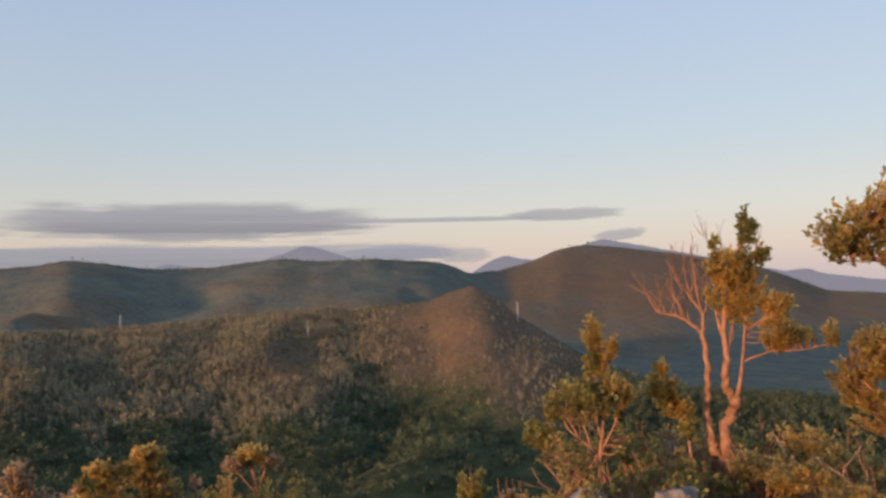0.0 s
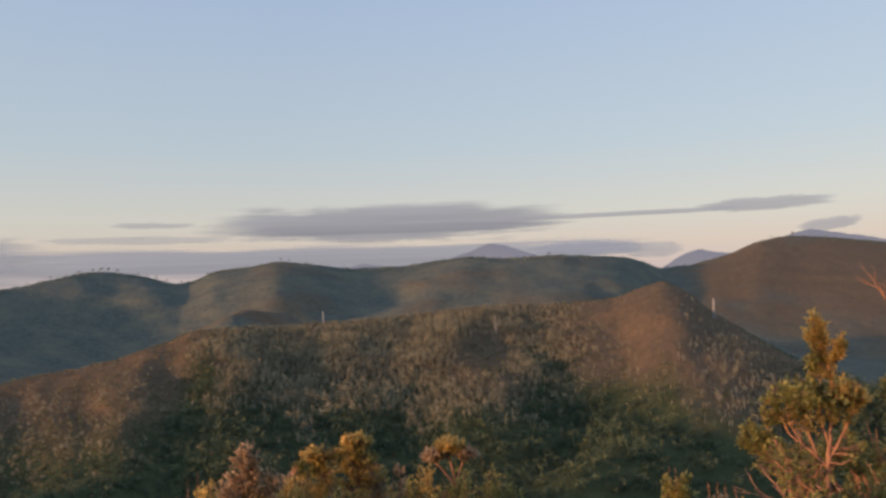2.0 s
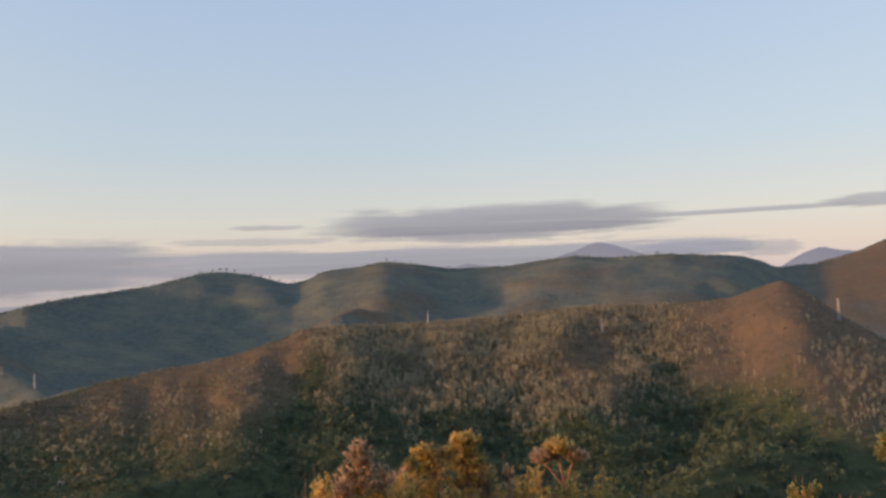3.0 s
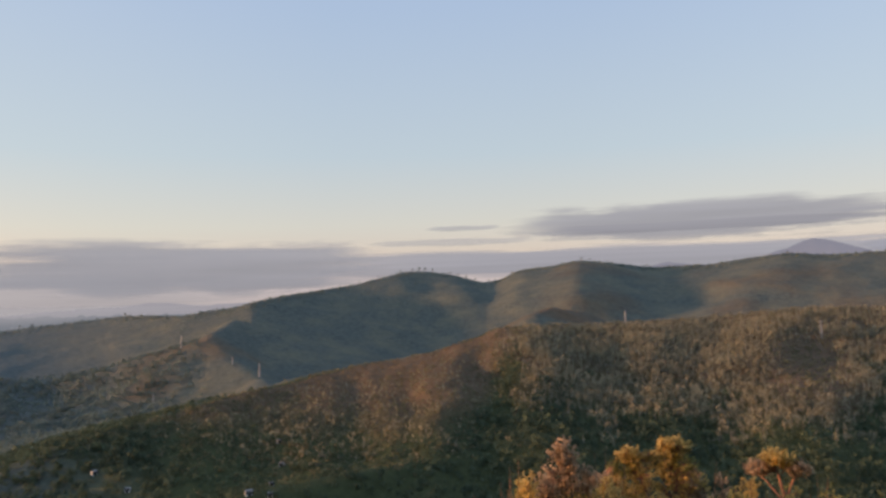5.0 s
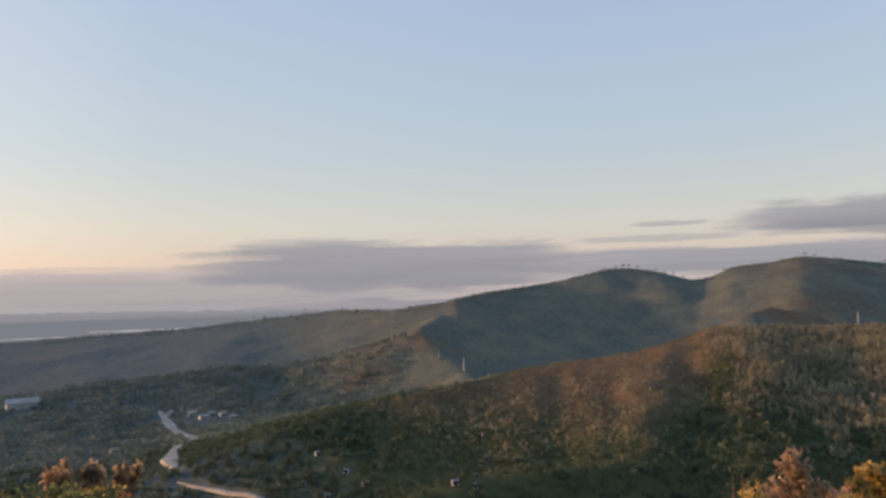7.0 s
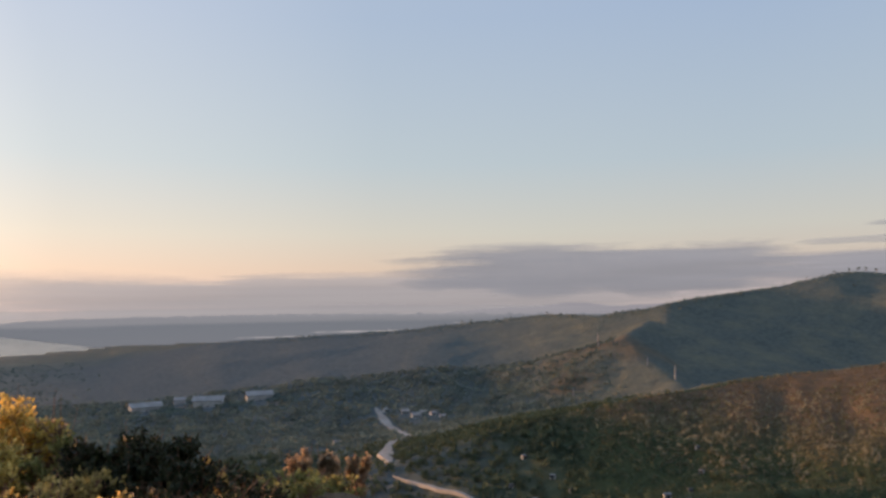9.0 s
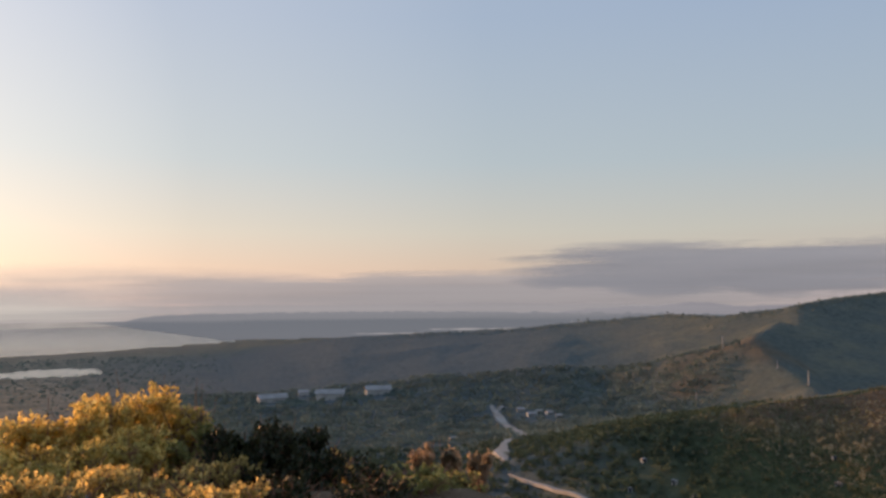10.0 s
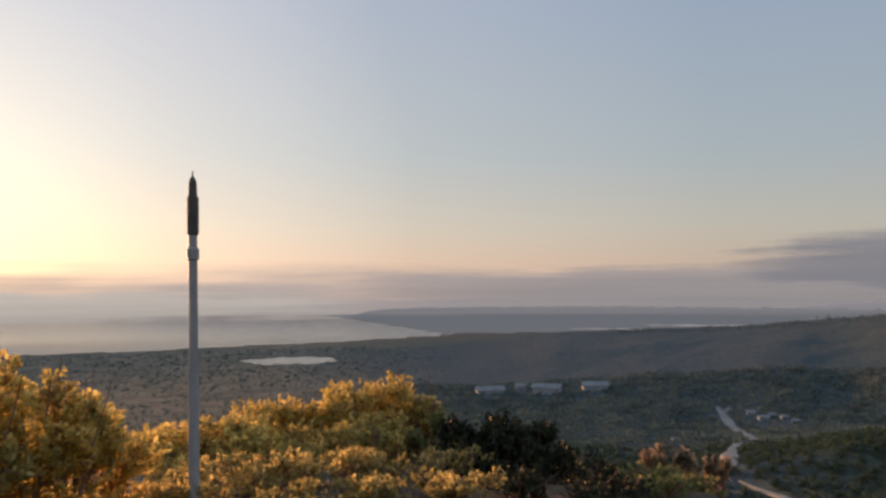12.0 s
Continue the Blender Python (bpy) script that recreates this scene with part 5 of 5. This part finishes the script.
def small_bush(az, r, high, wide, kind, seed, label, leaf=0.06, tufts=150, name="bush"):
    """A many-stemmed bush, broader or taller as given."""
    g = np.random.RandomState(seed)
    stems, blobs = [], []
    tufts = int(tufts * 0.62) if az < 0 else tufts
    for k in range(g.randint(3, 6)):
        x, y = g.uniform(-1, 1, 2) * wide * 0.55
        top = high * g.uniform(0.6, 0.95)
        stems.append([(x * 0.12, y * 0.12, 0, 0.02 + 0.012 * high), (x * 0.4, y * 0.4, top * 0.4, 0.014 + 0.008 * high), (x * 0.8 + g.normal(0, 0.05), y * 0.8, top * 0.75, 0.01), (x, y, top, 0.005)])
        blobs.append((x, y, top * 0.92, wide * g.uniform(0.26, 0.42), wide * g.uniform(0.26, 0.4), high * g.uniform(0.16, 0.28), tufts // 4, kind))
    blobs.append((0, 0, high * 0.45, wide * 0.55, wide * 0.5, high * 0.3, tufts // 3, kind))
    for k in range(9 if az < 0 else 6):       # bare twigs standing through the leaves
        x, y = g.uniform(-1, 1, 2) * wide * 0.7
        top = high * g.uniform(0.6, 1.15)
        stems.append([(x * 0.2, y * 0.2, 0, 0.011), (x * 0.55 + g.normal(0, 0.04), y * 0.5, top * 0.5, 0.008), (x + g.normal(0, 0.05), y, top, 0.003)])
    return plant(name, az, r, stems, blobs, MIXED, label, leaf=leaf, leaves=8, seed=seed, group="scrub round the lookout", split=False)


OLIVE_LABEL, AMBER_LABEL, RUST_LABEL, DARK_LABEL = ("low olive-green bush with small leathery leaves", "low bush with amber sunlit leaves and bare twigs", "low dry bush with rust-orange leaves", "dense dark green bush in shade")
EDGE_LABELS = {0: "broad olive-brown bush at the edge of the lookout", 2: "dry rust-coloured bush at the edge of the lookout", 3: "dense dark green bush in shade below the lookout", 4: "broad golden-yellow bush at the edge of the lookout"}
LABELS = [OLIVE_LABEL, AMBER_LABEL, RUST_LABEL, DARK_LABEL]
for k, (az, r, high, wide, kind, leaf, tufts) in enumerate([
        # below the trees
        (-6.9, 7.6, 0.45, 0.5, 1, 0.055, 120), (-8.6, 7.4, 0.45, 0.5, 0, 0.055, 60), (-9.6, 9.2, 0.75, 0.7, 0, 0.06, 170), (-13.4, 7.7, 0.4, 0.6, 0, 0.055, 60), (-14.4, 9.0, 0.85, 0.6, 0, 0.055, 160), (-15.4, 8.0, 0.45, 0.6, 0, 0.055, 130),
        (-17.9, 9.6, 0.75, 0.6, 2, 0.055, 140), (-18.8, 8.3, 0.4, 0.5, 0, 0.055, 110), (-21.6, 9.6, 0.85, 0.7, 0, 0.06, 170), (-22.6, 8.6, 0.55, 0.6, 1, 0.055, 140), (-23.6, 9.8, 0.7, 0.6, 0, 0.055, 130), (-24.9, 8.4, 0.4, 0.45, 1, 0.055, 420),
        (-25.2, 9.6, 0.78, 0.6, 1, 0.055, 200), (-27.0, 8.4, 0.5, 0.6, 1, 0.055, 260), (-28.2, 9.6, 0.7, 0.8, 1, 0.06, 150), (-29.6, 7.6, 0.45, 0.7, 1, 0.055, 150), (-31.0, 8.0, 0.6, 0.7, 0, 0.055, 140), (-12.3, 9.9, 0.8, 0.7, 0, 0.06, 150), (-20.0, 10.4, 0.9, 0.8, 1, 0.06, 150),
        (-26.4, 10.6, 0.9, 0.9, 0, 0.06, 160), (-30.0, 10.8, 1.0, 0.9, 0, 0.06, 160), (-16.2, 10.6, 0.9, 0.8, 1, 0.06, 140), (-4.5, 9.6, 0.8, 0.2, 2, 0.06, 260), (-1.7, 11.5, 1.16, 0.3, 0, 0.07, 260), (-3.3, 10.2, 0.3, 0.4, 0, 0.05, 80),
        # on the slope below the ridge view
        (19.3, 17.0, 2.0, 0.6, 2, 0.075, 120), (17.6, 18.5, 1.9, 0.8, 0, 0.08, 130), (12.2, 19.5, 2.2, 0.9, 0, 0.08, 140), (10.6, 20.5, 2.0, 0.8, 0, 0.08, 110), (26.2, 15.8, 2.05, 0.75, 1, 0.07, 220), (33.2, 14.3, 1.6, 0.5, 1, 0.07, 140), (36.0, 14.0, 1.0, 0.45, 1, 0.07, 100),
        (25.0, 18.2, 1.9, 0.9, 0, 0.08, 150), (15.8, 20.8, 2.5, 0.8, 1, 0.08, 120), (21.0, 16.2, 1.3, 0.8, 1, 0.075, 130), (28.0, 16.6, 1.6, 0.7, 2, 0.075, 120), (31.4, 14.8, 1.6, 0.6, 0, 0.07, 140), (27.2, 15.3, 1.55, 0.8, 1, 0.07, 160), (24.2, 16.2, 1.6, 0.9, 1, 0.07, 170), (20.4, 17.2, 1.9, 0.7, 1, 0.07, 130), (13.2, 19.2, 1.9, 0.9, 0, 0.075, 130),
        # towards the bay
        (80.5, 12.5, 0.78, 0.32, 2, 0.065, 200), (78.4, 12.5, 0.8, 0.36, 2, 0.065, 220), (76.2, 12.5, 0.68, 0.26, 2, 0.065, 130), (82.7, 12.6, 0.42, 0.3, 1, 0.06, 90), (85.5, 12.8, 0.62, 0.25, 1, 0.06, 100), (86.6, 12.6, 0.7, 0.2, 1, 0.06, 90), (78.2, 11.4, 0.3, 0.7, 0, 0.06, 110),
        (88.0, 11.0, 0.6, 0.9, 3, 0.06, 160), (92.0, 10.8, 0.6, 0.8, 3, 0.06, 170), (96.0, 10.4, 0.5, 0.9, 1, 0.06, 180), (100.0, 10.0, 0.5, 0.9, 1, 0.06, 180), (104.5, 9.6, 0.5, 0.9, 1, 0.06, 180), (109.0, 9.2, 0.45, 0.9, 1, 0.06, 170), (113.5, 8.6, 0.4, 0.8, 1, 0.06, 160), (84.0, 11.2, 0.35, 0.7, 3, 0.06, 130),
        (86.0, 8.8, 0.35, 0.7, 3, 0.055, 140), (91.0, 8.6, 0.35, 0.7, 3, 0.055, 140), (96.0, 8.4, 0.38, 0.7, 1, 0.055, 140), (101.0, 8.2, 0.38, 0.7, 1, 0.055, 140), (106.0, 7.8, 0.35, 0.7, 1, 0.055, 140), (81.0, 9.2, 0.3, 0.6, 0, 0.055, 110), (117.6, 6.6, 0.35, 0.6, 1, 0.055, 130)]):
    small_bush(az, r, high, wide, kind, 100 + k, LABELS[kind], leaf, tufts)
for k, (az, r, high, wide, kind, leaf, tufts) in enumerate([
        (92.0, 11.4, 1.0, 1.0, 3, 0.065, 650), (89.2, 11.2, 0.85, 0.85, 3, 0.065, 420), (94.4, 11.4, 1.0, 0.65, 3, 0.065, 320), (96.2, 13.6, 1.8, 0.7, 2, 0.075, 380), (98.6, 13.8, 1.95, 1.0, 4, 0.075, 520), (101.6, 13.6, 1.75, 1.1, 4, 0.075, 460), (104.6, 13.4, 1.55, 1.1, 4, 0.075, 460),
        (107.5, 13.0, 1.25, 1.2, 4, 0.075, 440), (110.4, 12.6, 1.15, 1.2, 4, 0.075, 420), (113.6, 12.2, 1.05, 1.2, 4, 0.07, 380), (100.2, 12.0, 1.1, 1.1, 4, 0.07, 400), (106.0, 11.6, 0.8, 1.2, 4, 0.07, 360), (111.6, 11.0, 0.7, 1.2, 4, 0.07, 340), (96.8, 12.6, 1.2, 0.7, 0, 0.07, 260),
        (120.6, 8.0, 1.25, 0.75, 4, 0.065, 480), (122.6, 7.8, 1.5, 0.6, 4, 0.065, 400), (118.2, 8.4, 1.0, 0.6, 4, 0.065, 260), (126.0, 7.4, 1.3, 0.7, 4, 0.065, 300)]):
    small_bush(az, r, high, wide, kind, 200 + k, EDGE_LABELS[kind], leaf, tufts)


def fallen_branch(az, r, turn, seed):
    g = np.random.RandomState(seed)
    lines = bare_branches([((0, 0, 0.05), (-0.9, 0, 0.45)), ((0.1, 0, 0.05), (-0.7, 0.2, 0.7))], g, 0.42, 2, 0.014)
    wood = Soup()
    for line in lines:
        a = np.array(line)
        wood.tube(a[:, :3], a[:, 3], 5)
    p = polar(az, r, ground(az, r) - 0.02)
    ob = new("dead_branch", wood.mesh("dead_branch", DEADWOOD, True))
    ob.matrix_basis = pose(p.x, p.y, p.z, 0, 0, az + turn)
    tagged(ob, "bleached dead branch leaning out of the scrub", "branch", "dead branches")


for k, (az, r, turn) in enumerate([(-28.5, 8.0, 10), (-25.5, 9.0, -20), (-23.0, 8.8, 30), (-12.4, 8.2, 0), (-8.8, 8.4, 20), (-27.5, 9.8, 0), (-15.8, 9.2, 40), (104.5, 12.0, 0), (27.2, 15.0, 0)]):
    fallen_branch(az, r, turn, 300 + k)


def rock(az, r, size, flat, seed, mat, label, name="rock"):
    bm = bmesh.new()
    bmesh.ops.create_icosphere(bm, subdivisions=3, radius=size / 2)
    for v in bm.verts:
        n_ = v.co.normalized()
        v.co *= 1 + 0.42 * noise.noise(n_ * 1.5 + Vector((seed, 0, 0))) + 0.2 * noise.noise(n_ * 4 + Vector((0, seed, 0)))
        v.co.z *= flat
    p = polar(az, r, ground(az, r) + size * flat * 0.2)
    ob = part(name, bm, mat, None)
    ob.matrix_basis = pose(p.x, p.y, p.z, 0, 0, seed * 40)
    tagged(ob, label, name.split("_")[-1], "rocks below the trees" if name == "rock" else "")


for az, r, size, flat, seed in ((-10.5, 7.3, 0.36, 1.0, 1), (-16.9, 7.6, 0.42, 0.85, 2), (-12.0, 7.2, 0.18, 0.7, 3), (-18.2, 7.6, 0.2, 0.7, 4)):
    rock(az, r, size, flat, seed, ROCK, "weathered grey boulder half sunk in scrub")
rock(38.0, 13.2, 1.3, 0.35, 7, SOIL, "bare mound of reddish earth on the slope", "earth_mound")
rock(-25.0, 7.4, 0.8, 0.3, 9, SOIL, "bare mound of reddish earth on the slope", "earth_mound")


# ---- antenna mast at the edge of the lookout ----
def turned(profile, sides=20):
    """A round body from (radius, height) pairs."""
    bm = bmesh.new()
    rows = [[bm.verts.new((rad * math.cos(6.28319 * i / sides), rad * math.sin(6.28319 * i / sides), z)) for i in range(sides)] for rad, z in profile]
    for a, b in zip(rows, rows[1:]):
        for i in range(sides):
            bm.faces.new((a[i], a[(i + 1) % sides], b[(i + 1) % sides], b[i]))
    bm.faces.new(rows[-1])
    bm.faces.new(list(reversed(rows[0])))
    return bm


mast = tagged(new("antenna_mast"), "slim grey steel mast with a dark antenna on top", "mast")
foot = polar(112.95, 8.29, ground(112.95, 8.29))
mast.matrix_basis = pose(foot.x, foot.y, foot.z, 0, 0, 112.95) @ pose(0, 0, 0, 0, -1.2, 0)
TOP = 2.81 - foot.z          # full height of the mast
part("base_plate", turned([(0.11, -0.05), (0.11, 0.02), (0.055, 0.035), (0.05, 0.1)]), STEEL, mast)
pole = part("pole", turned([(0.05, 0.0), (0.049, 0.42 * TOP), (0.042, 0.425 * TOP), (0.04, 0.82 * TOP)]), STEEL, mast)
part("clamp", turned([(0.042, 0.735 * TOP), (0.058, 0.74 * TOP), (0.058, 0.768 * TOP), (0.042, 0.773 * TOP)]), STEEL, pole)
antenna = part("antenna", turned([(0.032, 0.805 * TOP), (0.055, 0.815 * TOP), (0.056, 0.92 * TOP), (0.041, 0.925 * TOP), (0.037, 0.965 * TOP), (0.02, 0.98 * TOP)]), DARKPLASTIC, mast, "dark cylindrical antenna cover")
part("tip", turned([(0.009, 0.975 * TOP), (0.007, 0.995 * TOP), (0.003, TOP)]), DARKPLASTIC, antenna)
